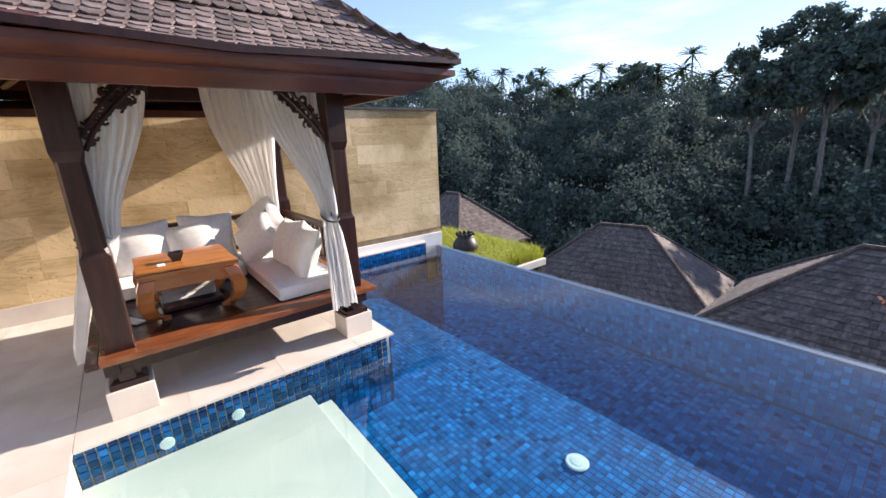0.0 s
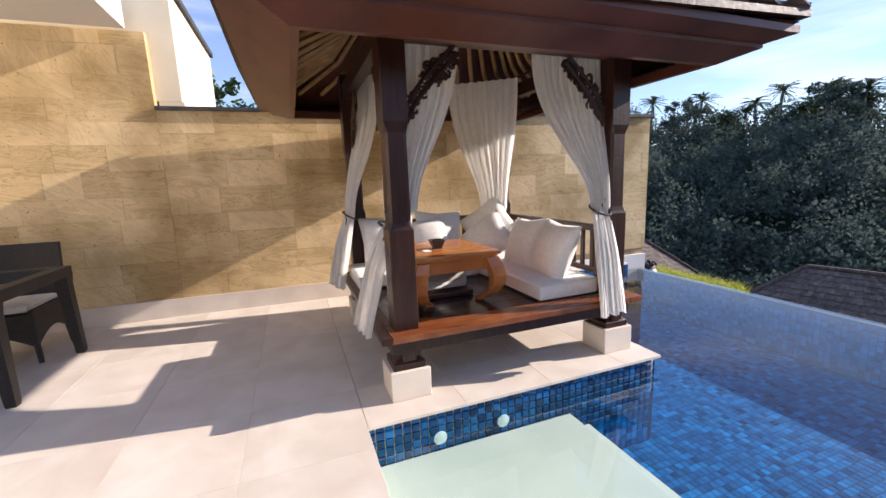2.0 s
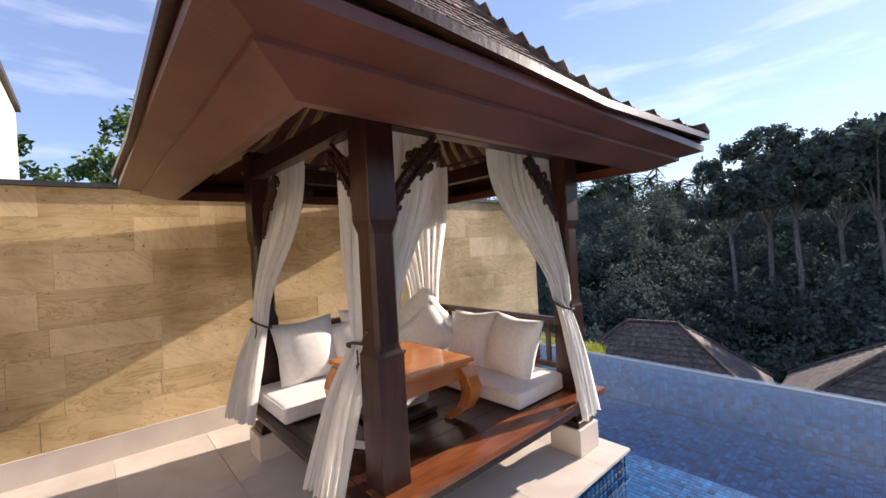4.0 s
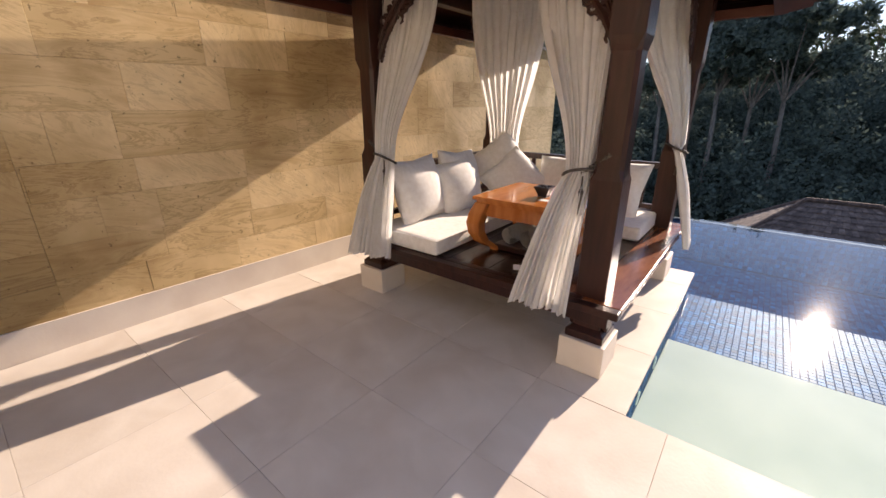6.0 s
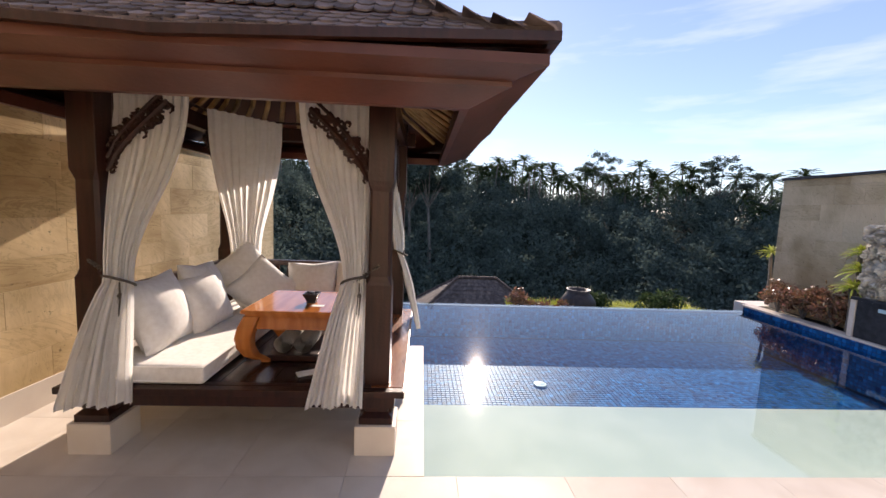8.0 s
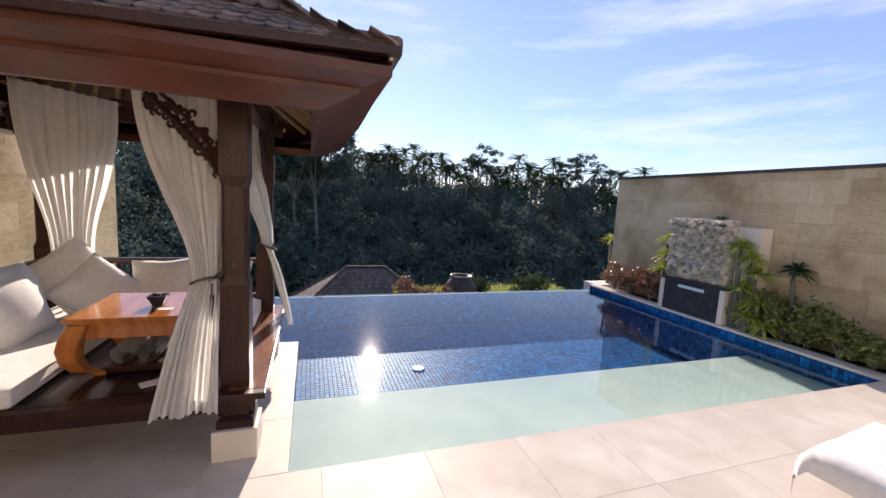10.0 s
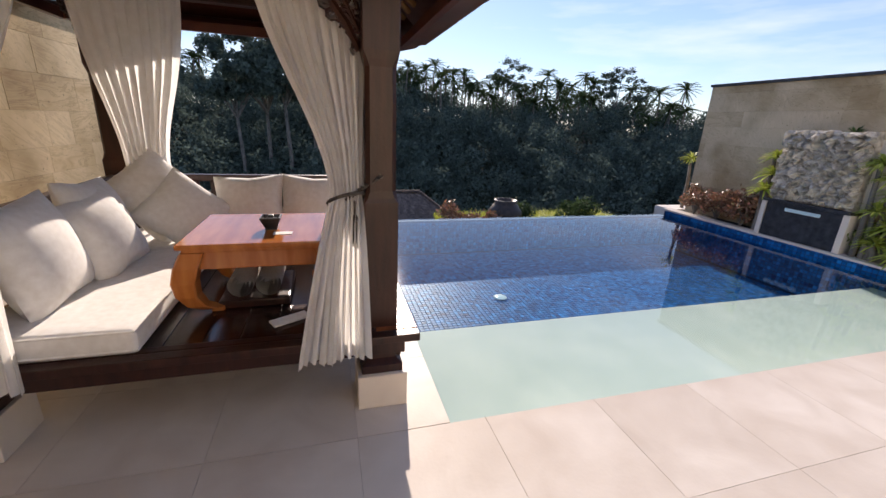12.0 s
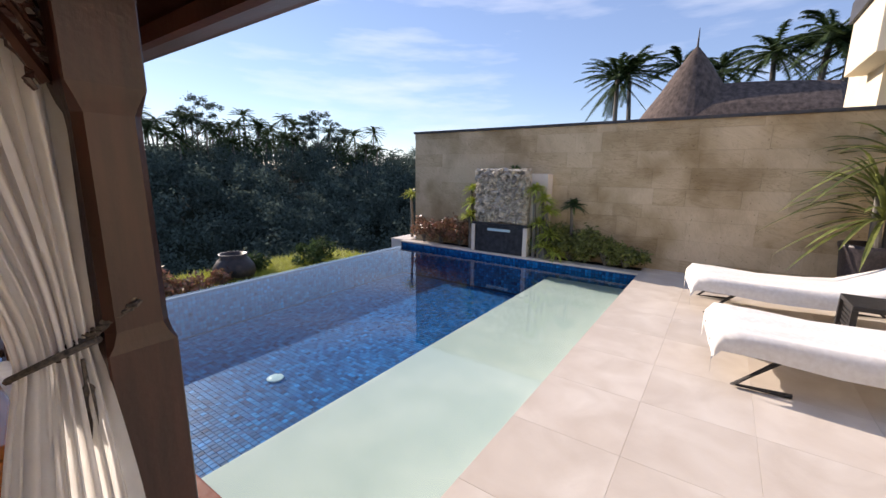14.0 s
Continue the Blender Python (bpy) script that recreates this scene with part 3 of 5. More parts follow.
# carved brackets beside the post heads
def bracket_mesh(px, py, dx, dy, seed):
    """Openwork carving of scrolls and leaves between a post and the beam."""
    rng = random.Random(seed)
    bm = bmesh.new()
    for i in range(84):
        u = rng.random()
        lo = 1.62 + 0.36 * u ** 0.75
        wide = 0.13 * (1 - abs(u - 0.35)) + 0.03
        z = min(2.04, lo + wide * rng.random())
        d = 0.085 + 0.33 * u + 0.02 * rng.uniform(-1, 1)
        c = Vector((px + dx * d, py + dy * d, z))
        s = rng.uniform(0.016, 0.032)
        ax = Vector((dx, dy, 0))
        n = 7
        r0 = rng.uniform(0, 6.28)
        pts = [c + s * (1 - 0.09 * k) * (math.cos(r0 + k * 0.8) * ax + math.sin(r0 + k * 0.8) * Vector((0, 0, 1))) for k in range(n)]
        tube(bm, pts, [0.004 + 0.007 * math.sin(math.pi * (k + 0.6) / n) for k in range(n)], 5)
    spine = [Vector((px + dx * (0.08 + 0.34 * u), py + dy * (0.08 + 0.34 * u), 1.64 + 0.4 * u ** 0.75)) for u in (0, 0.15, 0.3, 0.5, 0.7, 0.85, 1)]
    tube(bm, spine, [0.016] * 7, 6)
    tube(bm, [p + Vector((0, 0, 0.07)) for p in spine], [0.012] * 7, 6)
    return bm


for j, (key, (px, py)) in enumerate(POST.items()):
    sx, sy = (-1 if px > -1 else 1), (1 if py < 1 else -1)
    part("carved_bracket", bracket_mesh(px, py, sx, 0, 20 + j), TEAK_DARK, pav, "dark openwork carved bracket")
    part("carved_bracket", bracket_mesh(px, py, 0, sy, 40 + j), TEAK_DARK, pav, "dark openwork carved bracket")


# curtains ----------------------------------------------------------------------
def curtain(top_a, top_b, tie, bot_a, bot_b, seed, knot=True, folds=9, waist=0.13, post=None):
    """A gathered voile drop, drawn in at the tie and flaring to its hem; the cord and tassel are parts."""
    rng = random.Random(seed)
    ta, tb, tc, ba, bb = (Vector(v) for v in (top_a, top_b, tie, bot_a, bot_b))
    root = empty("curtain", (tc.x, tc.y, min(ba.z, bb.z)), "white voile curtain tied back to a pavilion post" if knot else "white voile curtain gathered behind the cushions",
                 "curtain", "curtains of the pavilion")
    nu, rows = 72, []
    ph = [rng.uniform(0, 6.28) for _ in range(4)]
    vt = (ta.z - tc.z) / (ta.z - min(ba.z, bb.z))
    across = (tb - ta).normalized()
    perp = across.cross(Vector((0, 0, 1))).normalized()
    bacross = (bb - ba).normalized() if (bb - ba).length > 1e-4 else across
    bperp = bacross.cross(Vector((0, 0, 1))).normalized()
    for j in range(41):
        v = j / 40
        z = ta.z + (min(ba.z, bb.z) - ta.z) * v
        if v <= vt:
            k = v / vt
            g = (math.cos(math.pi * k ** 1.25) + 1) / 2          # 1 at the rail, 0 at the tie
            half_a, half_b, w, q = ta, tb, 0.1 + 0.9 * g, perp
            base = across
        else:
            k = (v - vt) / (1 - vt)
            g = k ** 0.8
            half_a, half_b, w, q = ba, bb, 0.1 + 0.9 * g, bperp
            base = bacross
        row = []
        for i in range(nu + 1):
            u = i / nu
            far = half_a.lerp(half_b, u)
            near = tc + base * ((u - 0.5) * waist)
            p = near.lerp(far, g)
            amp = 0.02 + 0.012 * (1 - abs(2 * g - 1))
            o = amp * (math.sin(u * folds * 6.28 + ph[0] + 0.9 * math.sin(u * 9 + ph[1])) + 0.35 * math.sin(u * folds * 17 + ph[2] + v * 2))
            p = p + q * o + base * (0.006 * math.sin(u * folds * 12.6 + ph[3]))
            row.append((p.x, p.y, z + 0.012 * math.sin(u * 13 + ph[1]) * (1 if j == 40 else 0)))
        rows.append(row)
    bm = bmesh.new()
    loft(bm, rows)
    part("drop", bm, CURTAIN, root, smooth=True)
    if knot:
        tb_ = bmesh.new()
        ring = [tc + Vector((0.078 * math.cos(a), 0.066 * math.sin(a), 0.035 * math.cos(a + seed))) for a in [k * 6.283 / 18 for k in range(19)]]
        tube(tb_, ring, [0.008] * 19, 6)
        if post:      # two twisted strands from the gather to the post
            far_ = Vector((post[0], post[1], tc.z + 0.11))
            for ph_ in (0.0, 3.14):
                tube(tb_, [tc.lerp(far_, k / 24) + 0.006 * Vector((math.cos(k * 1.3 + ph_), math.sin(k * 1.3 + ph_), math.sin(k * 1.3 + ph_))) for k in range(25)], [0.007] * 25, 5)
        cord = part("tie_cord", tb_, ROPE, root, "dark twisted tie cord")
        ts = bmesh.new()
        q = tc + Vector((0.035, -0.045, 0))
        tube(ts, [q, q + Vector((0, 0, -0.06)), q + Vector((0, 0, -0.075)), q + Vector((0, 0, -0.09)), q + Vector((0, 0, -0.19))], [0.004, 0.005, 0.014, 0.01, 0.017], 8)
        part("tassel", ts, ROPE, cord, "dark hanging tassel")
    return root


curtain((-0.80, 0.43, 2.2), (-0.33, 0.40, 2.2), (-0.43, 0.30, 1.04), (-0.66, 0.075, 0.36), (-0.35, 0.11, 0.36), 1, post=(-0.28, 0.25))
curtain((-1.47, 0.50, 2.22), (-1.86, 0.40, 2.22), (-1.74, 0.235, 1.02), (-1.60, 0.10, 0.36), (-1.95, 0.03, 0.37), 2, post=(-1.915, 0.25))
curtain((-0.58, 1.44, 2.2), (-0.32, 1.82, 2.2), (-0.25, 1.79, 1.06), (-0.04, 1.64, 0.35), (-0.06, 1.86, 0.35), 3, post=(-0.25, 1.85))
curtain((-1.78, 1.27, 2.22), (-1.38, 1.80, 2.22), (-1.66, 1.68, 1.0), (-1.74, 1.6, 0.75), (-1.54, 1.76, 0.75), 4, knot=False, waist=0.27)
curtain((-0.33, 0.76, 2.2), (-0.33, 0.42, 2.2), (-0.36, 0.40, 1.12), (-0.42, 0.38, 0.95), (-0.38, 0.36, 0.95), 6, knot=False, folds=6)
# rail strip on which the curtains hang
for a, b in (((-1.86, 0.4, 2.23), (-0.33, 0.4, 2.23)), ((-0.33, 0.4, 2.23), (-0.33, 1.82, 2.23)), ((-0.33, 1.82, 2.23), (-1.86, 1.82, 2.23)), ((-1.86, 1.82, 2.23), (-1.86, 0.4, 2.23))):
    t_ = bmesh.new()
    tube(t_, [a, b], [0.012, 0.012], 8)
    part("curtain_rod", t_, TEAK_DARK, pav)


# mattresses and cushions -----------------------------------------------------------
def mattress(x0, x1, y0, y1, label):
    root = empty("mattress", ((x0 + x1) / 2, (y0 + y1) / 2, DECK_Z), label, "mattress", "mattresses of the daybed")
    bm = bmesh.new()
    nx, ny = 14, 14
    z0, z1 = DECK_Z, DECK_Z + 0.115
    r = 0.022
    def surf(u, v, top):
        x, y = x0 + (x1 - x0) * u, y0 + (y1 - y0) * v
        sag = 0.008 * math.sin(3 * x + 2) * math.sin(4 * y) + 0.012 * math.sin(math.pi * u) * math.sin(math.pi * v)
        return Vector((x, y, z1 + sag if top else z0))
    grid = [[bm.verts.new(surf(i / nx, j / ny, True)) for i in range(nx + 1)] for j in range(ny + 1)]
    low = [[bm.verts.new(surf(i / nx, j / ny, False)) for i in range(nx + 1)] for j in range(ny + 1)]
    for j in range(ny):
        for i in range(nx):
            bm.faces.new((grid[j][i], grid[j][i + 1], grid[j + 1][i + 1], grid[j + 1][i]))
            bm.faces.new((low[j + 1][i], low[j + 1][i + 1], low[j][i + 1], low[j][i]))
    rim = [(0, i) for i in range(nx)] + [(j, nx) for j in range(ny)] + [(ny, nx - i) for i in range(nx)] + [(ny - j, 0) for j in range(ny)]
    for (a, b), (c, d) in zip(rim, rim[1:] + rim[:1]):
        bm.faces.new((grid[a][b], low[a][b], low[c][d], grid[c][d]))
    edges = [e for e in bm.edges if abs(e.verts[0].co.z - e.verts[1].co.z) < 0.05 and len(e.link_faces) == 2 and abs(e.link_faces[0].normal.dot(e.link_faces[1].normal)) < 0.5]
    bmesh.ops.recalc_face_normals(bm, faces=bm.faces)
    edges = [e for e in bm.edges if len(e.link_faces) == 2 and e.link_faces[0].normal.dot(e.link_faces[1].normal) < 0.4]
    bmesh.ops.bevel(bm, geom=edges, offset=r, segments=3, affect="EDGES", profile=0.5)
    pad = part("pad", bm, CLOTH, root, smooth=True)
    pb = bmesh.new()
    for z in (z0 + 0.02, z1 - 0.012):
        pts = [(x0, y0, z), (x1, y0, z), (x1, y1, z), (x0, y1, z), (x0, y0, z)]
        tube(pb, pts, [0.005] * 5, 6)
    part("piping", pb, CLOTH, pad)
    return root


mattress(-1.86, -1.27, 0.2, 1.31, "thick white cotton mattress along the back rail")
mattress(-1.86, -0.31, 1.33, 1.87, "thick white cotton mattress across the far side")


def pillow(loc, size, face, lean, spin, seed, label="plump white square cushion"):
    """A stuffed square cushion with pinched corners, leaning back."""
    rng = random.Random(seed)
    bm = bmesh.new()
    n = 16
    def pt(i, j, s):
        u, v = 2 * i / n - 1, 2 * j / n - 1
        t = (max(0.0, 1 - abs(u) ** 2.2) * max(0.0, 1 - abs(v) ** 2.2)) ** 0.55
        k = 1 - 0.10 * (1 - abs(u)) * abs(v) ** 3 - 0.0
        l = 1 - 0.10 * (1 - abs(v)) * abs(u) ** 3
        wr = 0.01 * math.sin(6 * u + seed) * math.sin(5 * v + 2 * seed) * (1 - t)
        return Vector((u * size / 2 * l, v * size / 2 * k, s * (0.23 * size * t + 0.004 + wr * 0.5)))
    top = [[bm.verts.new(pt(i, j, 1)) for i in range(n + 1)] for j in range(n + 1)]
    bot = [[bm.verts.new(pt(i, j, -1)) for i in range(n + 1)] for j in range(n + 1)]
    for j in range(n):
        for i in range(n):
            bm.faces.new((top[j][i], top[j][i + 1], top[j + 1][i + 1], top[j + 1][i]))
            bm.faces.new((bot[j + 1][i], bot[j + 1][i + 1], bot[j][i + 1], bot[j][i]))
    rim = [(0, i) for i in range(n)] + [(j, n) for j in range(n)] + [(n, n - i) for i in range(n)] + [(n - j, 0) for j in range(n)]
    for (a, b), (c, d) in zip(rim, rim[1:] + rim[:1]):
        bm.faces.new((top[a][b], bot[a][b], bot[c][d], top[c][d]))
    m = Matrix.Translation(loc) @ Matrix.Rotation(radians(face), 4, "Z") @ Matrix.Rotation(radians(90 - lean), 4, "X") @ Matrix.Rotation(radians(spin), 4, "Z")
    bmesh.ops.transform(bm, matrix=m, verts=bm.verts)
    return tagged(part("cushion", bm, CLOTH, smooth=True), label, "cushion", "cushions on the daybed")


# face: the direction the cushion looks to, in degrees from -y
pillow((-1.73, 0.56, 0.755), 0.49, 90, 16, 2, 1, "plump white square cushion leaning on the back rail")
pillow((-1.66, 0.95, 0.735), 0.45, 80, 22, 9, 2, "plump white cushion slumped against the back rail")
pillow((-1.73, 1.10, 0.765), 0.49, 92, 16, -4, 3, "plump white square cushion leaning on the back rail")
pillow((-1.62, 1.60, 0.83), 0.50, 40, 22, 38, 4, "large white cushion in the corner of the daybed")
pillow((-1.42, 1.48, 0.735), 0.46, 30, 30, 44, 5, "plump white cushion in the corner of the daybed")
pillow((-1.05, 1.67, 0.725), 0.47, 0, 21, 3, 6, "plump white square cushion leaning on the far rail")
pillow((-0.62, 1.67, 0.725), 0.47, -4, 21, -3, 7, "plump white square cushion leaning on the far rail")


# low table -------------------------------------------------------------------------
TX0, TX1, TY0, TY1 = -1.18, -0.47, 0.47, 1.11
tbl = empty("low_table", ((TX0 + TX1) / 2, (TY0 + TY1) / 2, DECK_Z), "low orange-varnished teak table with scrolled legs", "table")
part("tabletop", boxed(TX0, TX1, TY0, TY1, 0.775, 0.8, bevel=0.006), TEAK_TABLE, tbl)
part("tabletop_moulding", boxed(TX0 + 0.02, TX1 - 0.02, TY0 + 0.02, TY1 - 0.02, 0.755, 0.775, bevel=0.005), TEAK_TABLE, tbl)
for a in ((TX0 + 0.05, TX1 - 0.05, TY0 + 0.045, TY0 + 0.07), (TX0 + 0.05, TX1 - 0.05, TY1 - 0.07, TY1 - 0.045), (TX0 + 0.045, TX0 + 0.07, TY0 + 0.07, TY1 - 0.07), (TX1 - 0.07, TX1 - 0.045, TY0 + 0.07, TY1 - 0.07)):
    part("apron", boxed(*a, 0.665, 0.755, bevel=0.004), TEAK_TABLE, tbl)
for sx, sy, cx, cy in ((1, 1, TX0 + 0.07, TY0 + 0.07), (-1, 1, TX1 - 0.07, TY0 + 0.07), (1, -1, TX0 + 0.07, TY1 - 0.07), (-1, -1, TX1 - 0.07, TY1 - 0.07)):
    lb = bmesh.new()
    prof = [(-0.01, 0.755, 0.05), (-0.035, 0.69, 0.052), (-0.05, 0.62, 0.05), (-0.045, 0.55, 0.045), (-0.02, 0.49, 0.04), (0.02, 0.455, 0.036), (0.05, 0.445, 0.03)]
    rings = []
    for o, z, h in prof:
        x, y = cx + sx * o, cy + sy * o
        c = 0.008
        rings.append([(x + h, y + h - c, z), (x + h - c, y + h, z), (x - h + c, y + h, z), (x - h, y + h - c, z), (x - h, y - h + c, z), (x - h + c, y - h, z), (x + h - c, y - h, z), (x + h, y - h + c, z)])
    rings.append([(p[0], p[1], DECK_Z) for p in rings[-1]])
    loft(lb, rings, closed=True, cap=True)
    part("leg", lb, TEAK_TABLE, tbl)

dish = empty("dish", (-0.8, 0.74, 0.8), "small square black dish on the low table", "dish")
db = bmesh.new()
def sq(h, z):
    return [(-0.8 + sx * h, 0.74 + sy * h, z + 0.04) for sx, sy in ((-1, -1), (1, -1), (1, 1), (-1, 1))]
loft(db, [sq(0.03, 0.76), sq(0.03, 0.772), sq(0.05, 0.82), sq(0.05, 0.828), sq(0.043, 0.828), sq(0.036, 0.785)], closed=True, cap=True)
part("bowl", db, BLACK_STONE, dish)
part("holder", boxed(-0.815, -0.785, 0.725, 0.755, 0.825, 0.875, bevel=0.004), BLACK_STONE, dish)
tagged(part("card", boxed(-0.78, -0.69, 0.61, 0.66, 0.8002, 0.8025, m=None), CLOTH), "small pale card on the low table", "card")

tray = part("tray", boxed(-1.06, -0.72, 0.58, 1.0, DECK_Z, DECK_Z + 0.04, bevel=0.008), TEAK_DARK)
tagged(tray, "dark wooden tray under the low table", "tray")
for x in (-0.96, -0.825):
    tr_ = bmesh.new()
    seg, turns = 60, 3.2
    ring_a, ring_b = [], []
    cz = DECK_Z + 0.04 + 0.073
    for k in range(seg + 1):
        a = k / seg * turns * 6.283
        r = 0.012 + 0.058 * k / seg
        ring_a.append((x + r * math.cos(a), 0.6 + 0.004 * math.sin(a * 2), cz + r * math.sin(a)))
        ring_b.append((x + r * math.cos(a), 0.96, cz + r * math.sin(a)))
    loft(tr_, [ring_a, ring_b])
    bmesh.ops.solidify(tr_, geom=tr_.faces[:], thickness=0.009)
    tagged(part("rolled_towel", tr_, CLOTH, smooth=True), "rolled white towel on the tray under the table", "towel", "rolled towels")
nap = boxed(-0.80, -0.62, 0.36, 0.43, DECK_Z + 0.001, DECK_Z + 0.012, bevel=0.004)
bmesh.ops.transform(nap, matrix=Matrix.Translation((-0.71, 0.4, 0)) @ Matrix.Rotation(0.5, 4, "Z") @ Matrix.Translation((0.71, -0.4, 0)), verts=nap.verts)
tagged(part("folded_cloth", nap, CLOTH), "small folded white cloth on the daybed floor", "cloth")


# dining table and chairs ---------------------------------------------------------------
def dining_table():
    x0, x1, y0, y1 = -2.06, -1.1, -2.98, -2.0
    root = empty("dining_table", ((x0 + x1) / 2, (y0 + y1) / 2, 0), "dark woven rattan dining table with a glass-topped surface", "table")
    for a in ((x0, x1, y1 - 0.1, y1), (x0, x1, y0, y0 + 0.1), (x0, x0 + 0.1, y0 + 0.1, y1 - 0.1), (x1 - 0.1, x1, y0 + 0.1, y1 - 0.1)):
        part("frame", boxed(*a, 0.66, 0.74, bevel=0.008), RATTAN, root)
    part("tabletop", boxed(x0 + 0.1, x1 - 0.1, y0 + 0.1, y1 - 0.1, 0.715, 0.736), GLASS_TOP, root, "glossy glass top")
    for sx, sy, cx, cy in ((-1, 1, x0 + 0.05, y1 - 0.05), (1, 1, x1 - 0.05, y1 - 0.05), (-1, -1, x0 + 0.05, y0 + 0.05), (1, -1, x1 - 0.05, y0 + 0.05)):
        bm = bmesh.new()
        def r_(h, z, o):
            return [(cx + sx * o + a * h, cy + sy * o + b * h, z) for a, b in ((-1, -1), (1, -1), (1, 1), (-1, 1))]
        loft(bm, [r_(0.026, 0, 0.02), r_(0.03, 0.03, 0.02), r_(0.042, 0.6, 0.0), r_(0.05, 0.68, 0.0)], closed=True, cap=True)
        part("leg", bm, RATTAN, root)


def dining_chair():
    """A tub-like woven chair at the origin, looking to +x."""
    root = empty("dining_chair", (0, 0, 0), "dark woven rattan dining chair with a white seat pad", "chair", "chairs round the dining table")
    w, d = 0.27, 0.26
    for sx, sy in ((1, 1), (1, -1), (-1, 1), (-1, -1)):
        bm = bmesh.new()
        tube(bm, [(sx * (d - 0.01), sy * (w - 0.01), 0), (sx * (d - 0.03), sy * (w - 0.03), 0.3)], [0.018, 0.024], 8)
        part("leg", bm, RATTAN, root)
    for sy in (1, -1):      # skirted sides with an arched hem
        bm = bmesh.new()
        rows = []
        for k in range(9):
            x = -d + 2 * d * k / 8
            rows.append([(x, sy * w, 0.14 + 0.1 * math.sin(math.pi * k / 8)), (x, sy * w, 0.43), (x, sy * (w - 0.03), 0.43), (x, sy * (w - 0.03), 0.14 + 0.1 * math.sin(math.pi * k / 8))])
        loft(bm, rows, closed=True, cap=True)
        bmesh.ops.recalc_face_normals(bm, faces=bm.faces)
        part("side_panel", bm, RATTAN, root)
    bm = bmesh.new()
    rows = []
    for k in range(9):
        y = -w + 0.03 + 2 * (w - 0.03) * k / 8
        z = 0.14 + 0.1 * math.sin(math.pi * k / 8)
        rows.append([(d, y, z), (d, y, 0.4), (d - 0.03, y, 0.4), (d - 0.03, y, z)])
    loft(bm, rows, closed=True, cap=True)
    bmesh.ops.recalc_face_normals(bm, faces=bm.faces)
    part("front_panel", bm, RATTAN, root)
    bm = bmesh.new()
    rows = []
    for k in range(11):
        y = -w + 2 * w * k / 10
        c = 0.03 * (1 - (y / w) ** 2)
        rows.append([(-d - c, y, 0.3), (-d - 0.07 - c, y, 0.9), (-d - 0.03 - c, y, 0.905), (-d + 0.035 - c, y, 0.3)])
    loft(bm, rows, closed=True, cap=True)
    bmesh.ops.recalc_face_normals(bm, faces=bm.faces)
    part("backrest", bm, RATTAN, root)
    seat = part("seat", boxed(-d + 0.04, d - 0.03, -w + 0.03, w - 0.03, 0.36, 0.41), RATTAN, root)
    part("seat_pad", boxed(-d + 0.05, d - 0.035, -w + 0.035, w - 0.035, 0.41, 0.47, bevel=0.02), CLOTH, seat, "white seat pad")
    return root



dining_table()
ch = dining_chair()
ch.matrix_basis = pose(-2.16, -2.5, 0, 0, 0, 0)
copy_thing(ch, pose(-1.5, -3.3, 0, 0, 0, 90))
copy_thing(ch, pose(-0.92, -2.72, 0, 0, 0, 180))


# sun loungers ---------------------------------------------------------------------------
def sun_lounger():
    """At the origin with its foot end at +y: bent legs, rails, and a draped pad."""
    root = empty("sun_lounger", (0, 0, 0), "dark-framed sun lounger draped with a white cotton cover", "sun lounger", "sun loungers on the terrace")
    w = 0.34
    for sx in (1, -1):
        bm = bmesh.new()
        tube(bm, [(sx * w, 0.02, 0.3), (sx * w, -1.2, 0.27), (sx * w, -1.95, 0.62)], [0.022] * 3, 8)
        part("side_rail", bm, RATTAN, root)
        for y0, y1, y2 in ((-0.35, -0.08, -0.4), (-1.45, -1.72, -1.4)):
            bm = bmesh.new()
            tube(bm, [(sx * w, y0, 0.28), (sx * w, y1, 0.02), (sx * w, y2, 0.018)], [0.02, 0.02, 0.018], 8)
            part("leg", bm, RATTAN, root)
    for y, z in ((0.02, 0.3), (-1.2, 0.27), (-1.95, 0.62)):
        bm = bmesh.new()
        tube(bm, [(-w, y, z), (w, y, z)], [0.02, 0.02], 8)
        part("cross_rail", bm, RATTAN, root)
    for sx in (1, -1):
        bm = bmesh.new()
        tube(bm, [(sx * 0.2, 0.02, 0.3), (sx * 0.2, 0.06, 0.27), (sx * 0.2, 0.05, 0.23)], [0.02, 0.022, 0.015], 8)
        part("foot_knob", bm, RATTAN, root)
    bm = bmesh.new()
    prof = [(0.07, 0.22), (0.075, 0.33), (0.02, 0.405), (-0.2, 0.4), (-0.6, 0.37), (-1.0, 0.36), (-1.25, 0.375), (-1.55, 0.5), (-1.95, 0.7), (-2.02, 0.7), (-2.04, 0.6)]
    rows = []
    rng = random.Random(5)
    for y, z in prof:
        row = []
        for k in range(15):
            u = 2 * k / 14 - 1
            x = 0.37 * max(-1, min(1, u * 1.25))
            drop = 0.0 if abs(u) < 0.8 else (abs(u) - 0.8) / 0.2
            row.append((x * (1 + 0.03 * drop), y, z - 0.15 * drop - 0.015 * (1 - u * u) * math.sin(2 + 3 * y) + 0.006 * math.sin(11 * u + 5 * y)))
        rows.append(row)
    loft(bm, rows)
    bmesh.ops.subdivide_edges(bm, edges=bm.edges, cuts=1, smooth=0.6, use_grid_fill=True)
    part("cover", bm, CLOTH, root, "white cotton cover hanging over the sides", smooth=True)
    pad = boxed(-0.33, 0.33, -1.25, 0.05, 0.31, 0.36, bevel=0.02)
    part("pad", pad, CLOTH, root)
    return root


